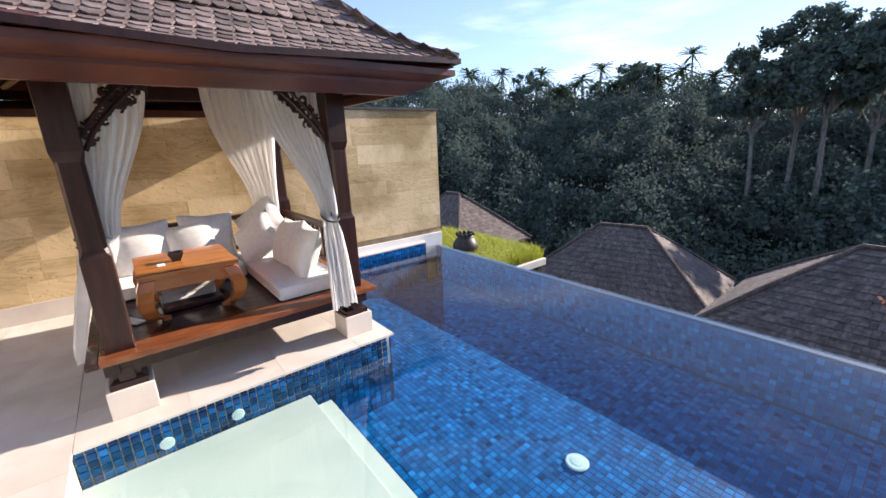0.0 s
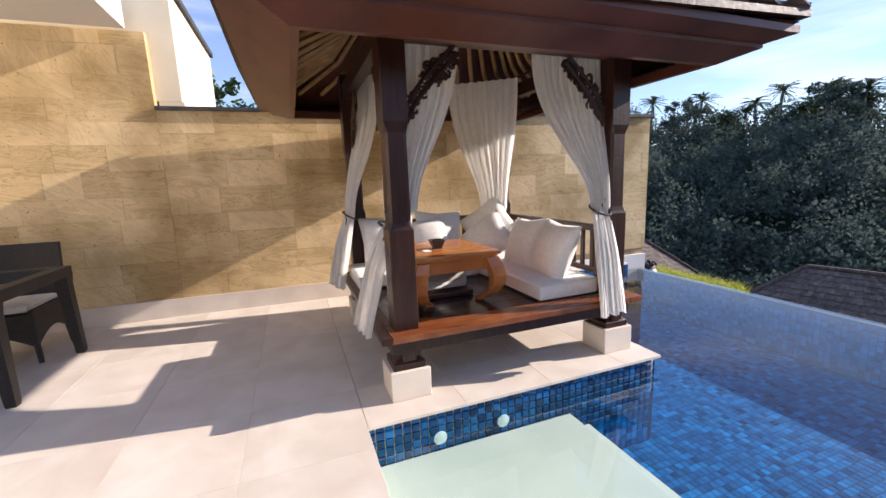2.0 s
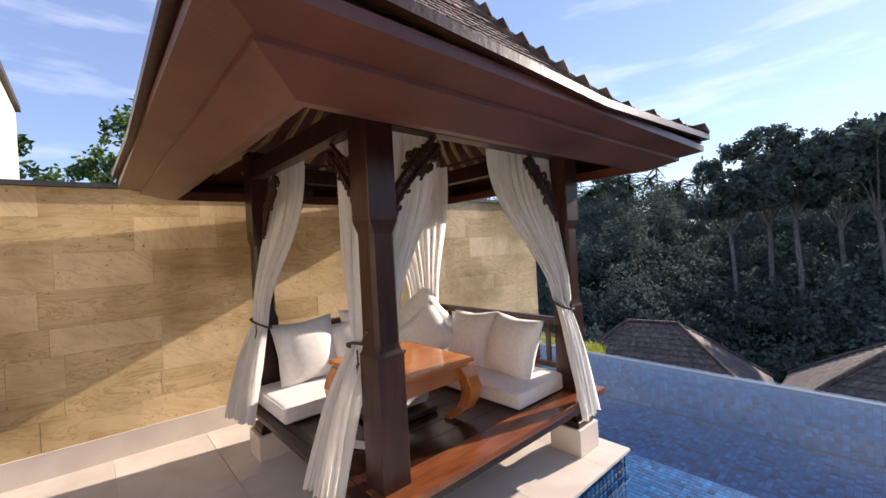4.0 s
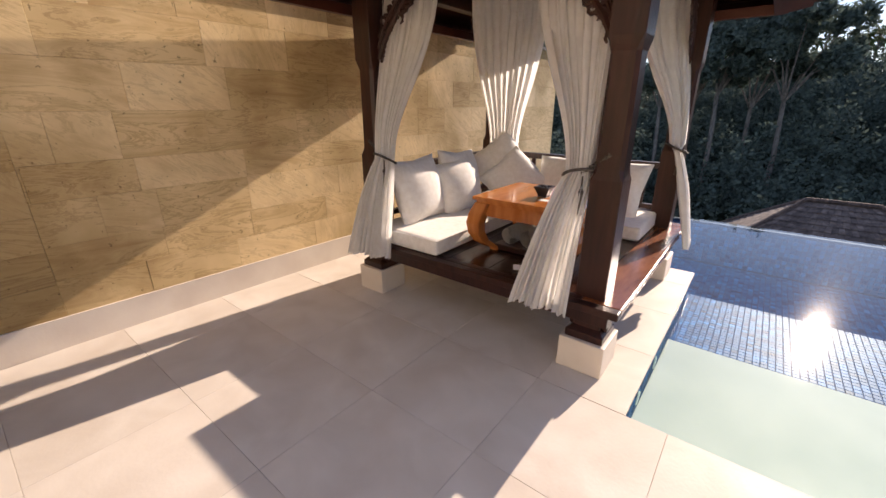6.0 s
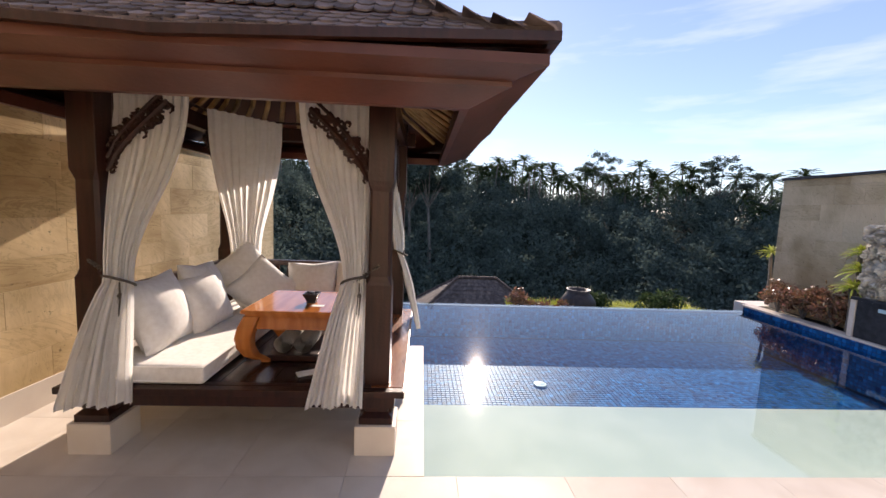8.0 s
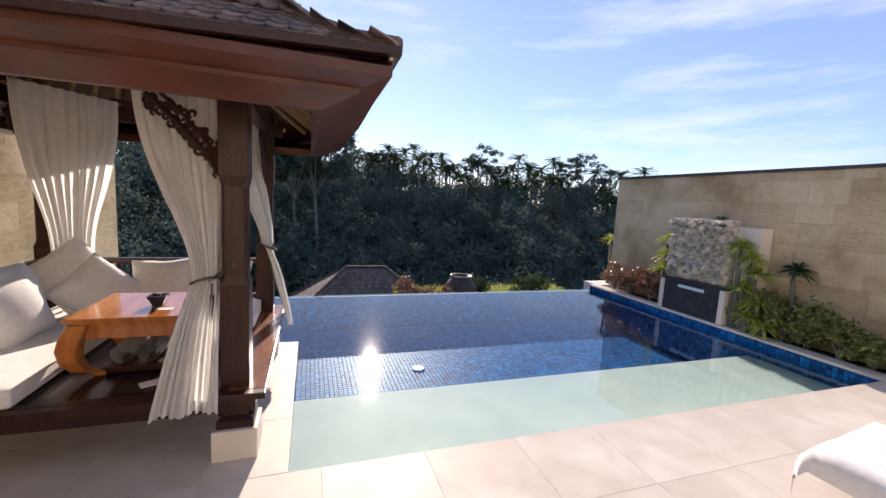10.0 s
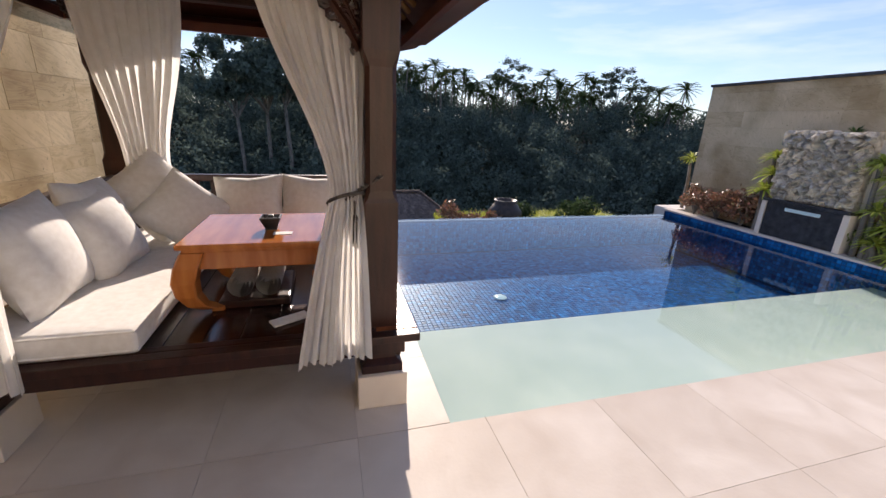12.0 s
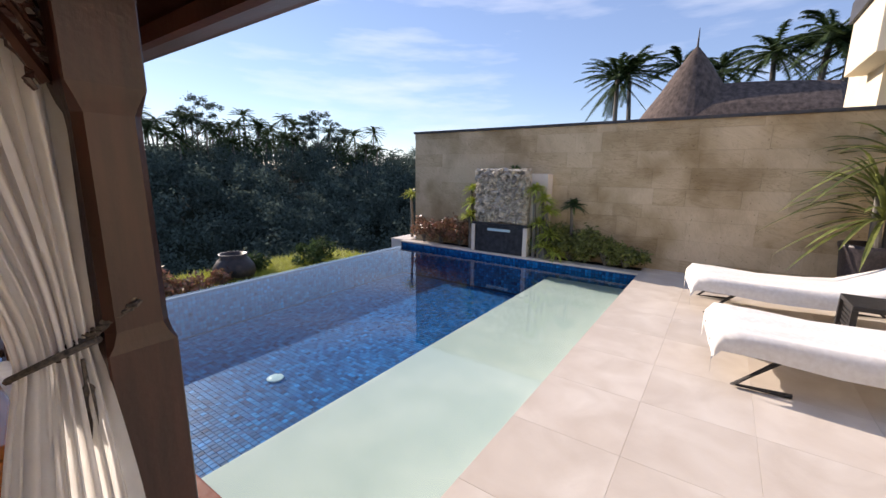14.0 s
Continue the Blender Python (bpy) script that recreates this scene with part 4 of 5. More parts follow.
sl = sun_lounger()
sl.matrix_basis = pose(2.98, -0.98, 0, 0, 0, 6)
copy_thing(sl, pose(4.6, -0.74, 0, 0, 0, 8))
side = empty("side_table", (3.95, -2.05, 0), "low dark woven rattan side table between the loungers", "side table")
part("top", boxed(3.73, 4.17, -2.27, -1.83, 0.4, 0.44, bevel=0.008), RATTAN, side)
for a, b in ((3.73, -2.27), (4.13, -2.27), (3.73, -1.87), (4.13, -1.87)):
    part("leg", boxed(a, a + 0.04, b, b + 0.04, 0, 0.4), RATTAN, side)
for i in range(5):
    part("shelf_slat", boxed(3.77, 4.13, -1.875, -1.855, 0.2 + i * 0.038, 0.225 + i * 0.038), RATTAN, side)


# water spout panel and its pedestal ---------------------------------------------------------
fount = empty("fountain", (5.83, 2.35, 0), "grey carved stone relief on a black stone fountain pedestal", "fountain")
pedestal = part("pedestal", boxed(5.76, 5.95, 1.88, 2.83, 0.0, 0.5, bevel=0.006), BLACK_STONE, fount, "black stone pedestal")
part("ledge", boxed(5.73, 5.96, 1.8, 2.9, 0.5, 0.54, bevel=0.006), BLACK_STONE, fount)
part("side_pier", boxed(5.745, 5.95, 1.8, 1.875, 0.0, 0.5, bevel=0.004), SKIRTING, fount, "cream limestone side pier")
part("side_pier", boxed(5.745, 5.95, 2.835, 2.9, 0.0, 0.5, bevel=0.004), SKIRTING, fount, "cream limestone side pier")
part("spout", boxed(5.735, 5.76, 2.12, 2.56, 0.40, 0.445, bevel=0.004), LAMP_GLASS, pedestal, "pale metal spout slot")
part("backing", boxed(5.93, 6.165, 1.55, 2.75, 0.54, 1.42, bevel=0.006), SKIRTING, fount, "cream limestone backing block")


def relief():
    """A thick slab with a deeply cut, tangled relief and a ragged crest."""
    bm = bmesh.new()
    ny, nz = 64, 64
    rows = []
    for j in range(nz + 1):
        row = []
        for i in range(ny + 1):
            y = 2.86 - 1.02 * i / ny
            top = 1.5 + 0.05 * noise.noise(Vector((y * 7, 3, 0))) + 0.03 * noise.noise(Vector((y * 17, 9, 0)))
            z = 0.54 + (top - 0.54) * j / nz
            p = Vector((y * 7, z * 7, 0))
            h = abs(noise.noise(p + 1.5 * Vector((noise.noise(p), noise.noise(p + Vector((5, 2, 1))), 0)))) + 0.5 * abs(noise.noise(p * 2.3))
            edge = min(i, ny - i, j, nz - j) / 3
            row.append((5.83 - 0.13 * min(1, h * 1.6) * min(1, 0.4 + edge), y, z))
        rows.append(row)
    front = loft(bm, rows)
    back = loft(bm, [[(5.93, p[1], p[2]) for p in r] for r in rows])
    n_, m_ = ny, nz
    rim = [(0, i) for i in range(n_)] + [(j, n_) for j in range(m_)] + [(m_, n_ - i) for i in range(n_)] + [(m_ - j, 0) for j in range(m_)]
    for (a, b), (c, d) in zip(rim, rim[1:] + rim[:1]):
        bm.faces.new((front[a][b], back[a][b], back[c][d], front[c][d]))
    bmesh.ops.recalc_face_normals(bm, faces=bm.faces)
    return bm


part("relief_panel", relief(), CARVED, fount, "grey weathered carved relief")

# pool lamps
def pool_lamp(m):
    root = empty("pool_lamp", (0, 0, 0), "round pale underwater pool lamp", "pool lamp", "pool lamps")
    bm = bmesh.new()
    lathe(bm, [(0.042, 0), (0.042, 0.003), (0.038, 0.006), (0.032, 0.006)], (0, 0, 0), 24)
    rim = part("rim", bm, LAMP_GLASS, root)
    bm = bmesh.new()
    lathe(bm, [(0.031, 0.0), (0.031, 0.005), (0.02, 0.008), (0.0001, 0.009)], (0, 0, 0), 20)
    part("lens", bm, LAMP_GLASS, rim)
    root.matrix_basis = m
    return root


lamp = pool_lamp(pose(0.001, 0.43, -0.19, 0, 90, 0))
copy_thing(lamp, pose(0.001, 0.85, -0.19, 0, 90, 0))
copy_thing(lamp, pose(1.52, 2.71, FLOOR_Z + 0.004, 0, 0, 0) @ Matrix.Scale(2.0, 4))


# house on both sides ----------------------------------------------------------------
structure(part("wall_house", boxed(-5.1, -2.85, -7.5, -1.2, 2.19, 3.25), PALE_PAINT), "cream rendered upper house wall in the sun", "wall")
structure(part("house_pier", boxed(-5.1, -2.85, -1.4, -1.18, -0.3, 2.188), PALE_PAINT), "cream rendered end of the house wall", "wall")
structure(part("roof_cap", boxed(-5.14, -2.81, -7.5, -1.16, 3.25, 3.31), CAP), "dark cap on the cream house wall", "wall cap")
structure(part("ceiling_canopy", boxed(-2.72, -1.1, -7.5, -1.55, 2.8, 3.05, bevel=0.01), WHITE_PAINT), "white rendered canopy slab over the terrace", "canopy")
structure(part("wall_house_east", boxed(6.2, 8.0, -7.5, -2.2, -0.3, 4.4), PALE_PAINT), "cream rendered house wall beside the terrace", "wall")
structure(part("canopy_east", boxed(5.5, 6.9, -7.5, -1.98, 2.7, 3.35, bevel=0.01), PALE_PAINT), "cream rendered canopy over the terrace", "canopy")
structure(part("canopy_cap", boxed(5.46, 6.94, -7.5, -1.94, 3.35, 3.6), CAP), "dark roof edge on the cream canopy", "wall cap")

# low kerb and ledge at the foot of the long wall
structure(part("wall_ledge", boxed(-2.7, -2.41, Q_Y, 4.28, FLOOR_Z, -0.012), GROUT), "blue tiled kerb at the foot of the wall", "kerb")
structure(part("ledge_top", boxed(-2.7, -2.4, Q_Y, 4.29, -0.012, 0.012, bevel=0.004), SKIRTING), "cream limestone ledge at the foot of the wall", "ledge")


def skew_box(y0, y1, z0, z1, out, mat, name, label, category):
    bm = bmesh.new()
    vs = box(bm, 0, 1, 0, 1, z0, z1)
    for v in vs:
        y = y0 if v.co.y < 0.5 else y1
        v.co.x, v.co.y = wall_x(y) + (out if v.co.x > 0.5 else -0.05), y
    return structure(part(name, bm, mat), label, category)


skew_box(-7.5, Q_Y, -0.02, 0.19, 0.012, SKIRTING, "baseboard", "cream limestone skirting along the wall", "baseboard")
skew_box(Q_Y, w1 + 0.01, -0.3, 0.1, 0.014, WHITE_PAINT, "baseboard", "white rendered foot of the wall at the water", "baseboard")


# leaves ------------------------------------------------------------------------------
def leaf_mesh(name, centres, sizes, seed, flat=0.0, aspect=0.5, droop=None):
    """Many small pointed leaves round the given centres, one folded quad pair each, as one mesh."""
    rng = np.random.default_rng(seed)
    n = len(centres)
    c = np.asarray(centres, float)
    d = rng.normal(size=(n, 3))
    d[:, 2] = d[:, 2] * (1 - flat) + (droop if droop else 0)
    d /= np.linalg.norm(d, axis=1)[:, None]
    e = np.cross(d, rng.normal(size=(n, 3)) * (1, 1, 0.3) + (0, 0, 1e-3 + 2 * flat))
    e /= np.linalg.norm(e, axis=1)[:, None]
    s = np.asarray(sizes, float)[:, None]
    v = np.concatenate([c - d * s * 0.5, c + e * s * aspect * 0.5, c + d * s * 0.5, c - e * s * aspect * 0.5], axis=1).reshape(-1, 3)
    f = np.arange(4 * n).reshape(-1, 4)
    me = bpy.data.meshes.new(name)
    me.from_pydata(v.tolist(), [], f.tolist())
    return me


def clumps(rng, centre, radii, count, leaves, spread):
    """Leaf centres gathered in clumps on the outside of a rounded crown."""
    out = []
    for _ in range(count):
        p = rng.normal(size=3)
        p /= np.linalg.norm(p)
        p = p * rng.uniform(0.55, 1.0)
        if p[2] < -0.5:
            p[2] *= 0.4
        q = np.asarray(centre) + p * np.asarray(radii)
        out.append(q + rng.normal(size=(leaves, 3)) * spread)
    return np.concatenate(out)


# wooded hillside across the valley --------------------------------------------------------
def ridge_z(az):
    """Height of the hilltop ground by direction."""
    z = 2.2 + 1.3 * math.sin(az * 0.09 + 1) + 0.8 * math.sin(az * 0.23)
    if az < -14:
        z += min(1.0, (-14 - az) / 8) * 4.6
    if az > 42:
        z -= min(1.0, (az - 42) / 8) * 1.2
    return z


def hill_z(r, az):
    k = min(1.0, max(0.0, (r - 22) / 63))
    return -30 + (ridge_z(az) + 30) * k ** 0.62


hb = bmesh.new()
rows = []
for i in range(25):
    r = 22 + 6 * i
    rows.append([(r * math.sin(radians(a)), r * math.cos(radians(a)), hill_z(r, a) + noise.noise(Vector((r * 0.1, a * 0.2, 0)))) for a in range(-110, 121, 3)])
loft(hb, rows)
hill = structure(part("hillside", hb, HILL, smooth=True), "steep shaded hillside across the valley", "hillside")

frng = np.random.default_rng(7)
pts, szs = [], []
for _ in range(980):
    az = frng.uniform(-75, 62)
    r = 34 + 56 * frng.uniform() ** 0.8
    if -10 < az < 60 and r < 44 and frng.uniform() < 0.5:
        continue
    tall = frng.uniform(5, 9) if r < 70 else frng.uniform(3.4, 7.4)
    wide = frng.uniform(1.8, 3.4)
    base = (r * math.sin(radians(az)), r * math.cos(radians(az)), hill_z(r, az))
    c = clumps(frng, (base[0], base[1], base[2] + tall * 0.62), (wide, wide, tall * 0.42), 16, 38, 0.5)
    pts.append(c)
    szs.append(frng.uniform(0.2, 0.55, len(c)))
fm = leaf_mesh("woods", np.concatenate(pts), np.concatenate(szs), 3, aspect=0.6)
fm.materials.append(LEAF_HAZED)
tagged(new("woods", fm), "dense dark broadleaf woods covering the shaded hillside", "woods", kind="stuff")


# trees of their own
def palm_tree(height, seed, fronds=32, length=2.1):
    """A coconut palm at the origin: ringed leaning trunk and drooping feathered fronds."""
    rng = random.Random(seed)
    root = empty("palm_tree", (0, 0, 0), "slender coconut palm with drooping fronds above the treetops", "palm tree", "palms on the skyline")
    lean = rng.uniform(-0.5, 0.5)
    pts = [Vector((lean * (k / 8) ** 2, 0.3 * lean * (k / 8), height * k / 8)) for k in range(9)]
    tb_ = bmesh.new()
    tube(tb_, pts, [0.2 - 0.011 * k for k in range(9)], 8)
    part("trunk", tb_, BARK, root)
    top = pts[-1]
    cb = bmesh.new()
    for i in range(fronds):
        a = i * 2.4 + rng.uniform(-0.2, 0.2)
        up = rng.uniform(-0.75, 1.5)
        d = Vector((math.cos(a), math.sin(a), 0))
        l_ = length * rng.uniform(0.8, 1.1)
        n = 11
        spine = []
        for k in range(n + 1):
            t = k / n
            spine.append(top + d * (l_ * t * math.cos(up * 0.7)) + Vector((0, 0, l_ * (math.sin(up) * t - (0.3 + 0.22 * max(0, up)) * t * t))))
        tube(cb, [spine[0], spine[n // 2], spine[n]], [0.035, 0.022, 0.006], 4)
        side_ = d.cross(Vector((0, 0, 1)))
        for k in range(1, n):
            for j in (0.0, 0.33, 0.67):
                p = spine[k].lerp(spine[k + 1], j)
                dirn = (spine[k + 1] - spine[k]).normalized()
                ll = 0.3 * math.sin(math.pi * (0.12 + 0.82 * (k + j) / n)) + 0.08
                for s in (1, -1):
                    tip = p + side_ * s * ll * 0.75 + dirn * ll * 0.5 + Vector((0, 0, -ll * rng.uniform(0.1, 0.5)))
                    w = dirn * 0.045
                    cb.faces.new([cb.verts.new(q) for q in (p - w, p + w, tip)])
    part("crown", cb, LEAF_PALM, root)
    return root


PALM_AZ = [-46, -37, -31.5, -29.5, -25, -19.5, -15, -12, -8, -4, -1, 2, 4.5, 7.7, 9, 11.5, 14, 16.6, 18.5, 20, 22, 26, 27.5, 29, 31, 33.5, 35, 41, 44, -42, -34, -27, -22.5, -17, -6, 0.6, 3.2, 6, 10.3, 12.8, 15.3, 17.6, 19.3, 21, 23, 25, 28.2, 30, 32.2, 34.2, 39.8, 42.6, 45.5]
p_a, p_b = palm_tree(9.0, 1, 36, 2.5), palm_tree(9.6, 2, 34, 2.8)
prng = random.Random(11)
for k, az in enumerate(PALM_AZ + [a + 0.55 for a in PALM_AZ]):
    r = prng.uniform(74, 86)
    rise = -2.0 + 3.4 * prng.random() ** 1.3
    m = pose(r * math.sin(radians(az)), r * math.cos(radians(az)), hill_z(r, az) - 1.2 + rise, 0, 0, prng.uniform(0, 360))
    src = p_a if k % 2 else p_b
    if k in (0, 1):
        (p_b if k == 0 else p_a).matrix_basis = m
    else:
        copy_thing(src, m)


def broad_tree(base, height, wide, seed, label, leaf, flat_layers=False, leaves=34, size=0.42, count=46):
    """A trunk with limbs and a crown of small leaves in clumps with gaps."""
    rng = np.random.default_rng(seed)
    root = empty("tree", base, label, "tree")
    b = Vector(base)
    tb_ = bmesh.new()
    fork = b + Vector((rng.uniform(-0.4, 0.4), rng.uniform(-0.4, 0.4), height * 0.55))
    tube(tb_, [b, b.lerp(fork, 0.5) + Vector((0.15, 0.1, 0)), fork], [height * 0.014, height * 0.012, height * 0.01], 8)
    cs = []
    for i in range(9):
        a = i * 2.4 + rng.uniform(-0.3, 0.3)
        h = height * (rng.uniform(0.7, 1.0) if not flat_layers else (0.72 + 0.09 * (i % 4)))
        rr = wide * rng.uniform(0.35, 0.95)
        tip = Vector((b.x + rr * math.cos(a), b.y + rr * math.sin(a), b.z + h))
        tube(tb_, [fork, fork.lerp(tip, 0.5) + Vector((0, 0, 0.1 * height * (0.4 if not flat_layers else -0.1))), tip], [height * 0.007, height * 0.004, 0.01], 6)
        rad = (wide * 0.4, wide * 0.4, wide * (0.07 if flat_layers else 0.3))
        cs.append(clumps(rng, tip, rad, count // 5, leaves, wide * (0.06 if not flat_layers else 0.05)))
    part("trunk", tb_, BARK, root)
    c = np.concatenate(cs)
    me = leaf_mesh("crown", c, rng.uniform(0.6, 1.2, len(c)) * size, seed, flat=0.6 if flat_layers else 0.1)
    me.materials.append(leaf)
    cr = new("crown", me)
    cr.parent = root
    cr.matrix_parent_inverse = root.matrix_basis.inverted()
    return root


def at(az, r, z):
    return (r * math.sin(radians(az)), r * math.cos(radians(az)), z)


broad_tree(at(24, 82, hill_z(82, 24) - 1), 13.0, 4.6, 21, "flat-crowned airy tree rising above the palms", LEAF_HAZED, True)
broad_tree(at(38.2, 78, hill_z(78, 38) - 2), 13.5, 4.4, 22, "flat-crowned airy tree at the end of the woods", LEAF_HAZED, True)
broad_tree(at(36.5, 84, hill_z(84, 37) - 2), 12.0, 3.0, 23, "flat-crowned airy tree at the end of the woods", LEAF_HAZED, True)
broad_tree(at(-38, 74, hill_z(74, -38) - 1), 11.5, 3.2, 24, "dense rounded tree on the hilltop", LEAF_HAZED)
broad_tree(at(-24.5, 74, hill_z(74, -24) - 1), 11.0, 3.4, 25, "dense rounded tree on the hilltop", LEAF_HAZED)
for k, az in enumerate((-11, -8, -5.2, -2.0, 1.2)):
    broad_tree(at(az, 50 + 2 * (k % 2), -8.5), 17 + 1.2 * (k % 3), 4.2, 30 + k, "tall pale-trunked airy tree on the near slope", LEAF_HAZED, False, leaves=60, size=0.5, count=90)
broad_tree((-21.5, 2.4, -2.0), 10.2, 2.6, 41, "fine-leaved tree behind the garden wall", LEAF_GREEN, size=0.28)
broad_tree((-24.5, 0.8, -2.0), 8.6, 2.2, 43, "fine-leaved tree behind the garden wall", LEAF_GREEN, size=0.28)
broad_tree((-20.5, -3.2, -2.0), 8.6, 2.2, 42, "fine-leaved tree behind the garden wall", LEAF_GREEN, size=0.28)

# palms and thatched roof behind the far wall
for az, r, z, rz in ((77.6, 40, 0.6, 10), (79.3, 42, 1.2, 130), (83.4, 42, 2.4, 80), (88.6, 42, 1.9, 200), (93.2, 39, 2.0, 300), (96.2, 37, 2.2, 40), (98.6, 36, 1.4, 160), (100.5, 40, 0.6, 20)):
    q = copy_thing(p_b if rz % 20 else p_a, pose(-0.56 + r * math.sin(radians(az)), -0.85 + r * math.cos(radians(az)), z - 5.0, 0, 0, rz) @ Matrix.Scale(1.45, 4))
    q["label"] = "coconut palm behind the pool wall"
    q["group"] = "palms behind the pool wall"


def thatched_house():
    root = empty("thatched_house", (14.5, 0.3, -2.0), "thatched house with a tall conical roof behind the wall", "house")
    bm = bmesh.new()
    lathe(bm, [(3.4, 2.2), (1.9, 4.5), (1.42, 5.15), (0.9, 5.9), (0.5, 6.55), (0.22, 6.98), (0.05, 7.2)], (14.5, 0.3, -2.0), 40)
    cone = part("conical_roof", bm, THATCH, root, "dark layered thatch cone")
    bm = bmesh.new()
    tube(bm, [(14.5, 0.3, 5.15), (14.5, 0.3, 5.75)], [0.035, 0.008], 6)
    part("finial", bm, CAP, cone)
    bm = bmesh.new()
    rows = []
    for k in range(13):
        y = 0.3 - 4.4 * k / 12
        zt = 4.05 - 0.35 * (k / 12) ** 2 - (0.5 * max(0, k - 9) / 3)
        rows.append([(12.2, y, 2.1), (13.3, y, zt - 0.7), (14.2, y, zt), (14.6, y, zt), (15.6, y, zt - 0.7), (16.7, y, 2.1)])
    loft(bm, rows)
    part("long_roof", bm, THATCH, root, "dark thatched ridge roof")
    part("wall", boxed(12.9, 16.1, -3.6, 1.8, -2.0, 2.2), PALE_PAINT, root)
    return root


thatched_house()


# huts below the pool edge -----------------------------------------------------------------
def hut(ax, bx, y, zr, run_x, run_y, drop, label):
    """A hipped shingle roof with courses, hip tiles and a plain body."""
    root = empty("hut", ((ax + bx) / 2, y, zr - drop - 2.2), label, "hut", "huts below the pool")
    ze = zr - drop
    ends = {"s": [(ax, y), (bx, y), (bx + run_x, y - run_y), (ax - run_x, y - run_y)], "n": [(bx, y), (ax, y), (ax - run_x, y + run_y), (bx + run_x, y + run_y)],
            "e": [(bx, y), (bx, y), (bx + run_x, y + run_y), (bx + run_x, y - run_y)], "w": [(ax, y), (ax, y), (ax - run_x, y - run_y), (ax - run_x, y + run_y)]}
    courses = 16
    for key, (p0, p1, p2, p3) in ends.items():
        verts, faces = [], []
        rng = random.Random(len(key) + int(ax * 10))
        for c in range(courses):
            t0, t1 = c / courses, (c + 1.25) / courses
            a0, b0 = Vector(p0).lerp(Vector(p3), t0), Vector(p1).lerp(Vector(p2), t0)
            a1, b1 = Vector(p0).lerp(Vector(p3), min(1, t1)), Vector(p1).lerp(Vector(p2), min(1, t1))
            n = max(1, int((b1 - a1).length / 0.16))
            for i in range(n):
                u0, u1 = i / n, (i + 0.95) / n
                q = [a0.lerp(b0, u0), a0.lerp(b0, u1), a1.lerp(b1, u1), a1.lerp(b1, u0)]
                lift = 0.03 + 0.015 * rng.random()
                k = len(verts)
                for j, w in enumerate(q):
                    t = t0 if j < 2 else min(1, t1)
                    verts.append((w.x, w.y, zr - drop * (t ** 1.06) + (lift if j >= 2 else 0.005)))
                faces.append((k, k + 1, k + 2, k + 3))
        me = bpy.data.meshes.new("shingles")
        me.from_pydata(verts, [], faces)
        me.materials.append(SHINGLE_HUT)
        ob = new("shingles", me)
        ob.parent = root
        ob.matrix_parent_inverse = root.matrix_basis.inverted()
        ob["kind"] = "stuff"
    bm = bmesh.new()
    ring = [(ax - run_x, y - run_y, ze - 0.05), (bx + run_x, y - run_y, ze - 0.05), (bx + run_x, y + run_y, ze - 0.05), (ax - run_x, y + run_y, ze - 0.05)]
    loft(bm, [ring, [(ax, y - 0.01, zr - 0.02), (bx, y - 0.01, zr - 0.02), (bx, y + 0.01, zr - 0.02), (ax, y + 0.01, zr - 0.02)]], closed=True)
    part("roof_deck", bm, THATCH, root)
    for sx, x in ((-1, ax), (1, bx)):
        for sy in (-1, 1):
            bm = bmesh.new()
            tube(bm, [(x, y, zr + 0.05), (x + sx * run_x / 2, y + sy * run_y / 2, zr - drop / 2 ** 1.06 + 0.05), (x + sx * run_x, y + sy * run_y, ze + 0.05)], [0.07, 0.07, 0.07], 6)
            part("hip_tile", bm, THATCH, root)
    bm = bmesh.new()
    tube(bm, [(ax, y, zr + 0.05), (bx, y, zr + 0.05)], [0.08, 0.08], 6)
    part("ridge_tile", bm, THATCH, root)
    part("wall", boxed(ax - run_x + 0.6, bx + run_x - 0.6, y - run_y + 0.6, y + run_y - 0.6, ze - 2.2, ze - 0.05), PALE_PAINT, root)
    return root


lit_hut = hut(-6.5, -4.6, 17.0, -2.25, 3.2, 3.2, 2.7, "shingle-roofed hut below the pool edge, one side sunlit")
lit_hut.matrix_basis = lit_hut.matrix_basis @ Matrix.Rotation(radians(14), 4, "Z")
hut(1.7, 3.5, 16.2, -1.7, 3.2, 3.2, 2.5, "dark shingle-roofed hut below the pool edge")
hut(-13.2, -12.2, 13.5, -1.0, 2.6, 2.4, 2.2, "shingle-roofed hut beyond the grassy planter")


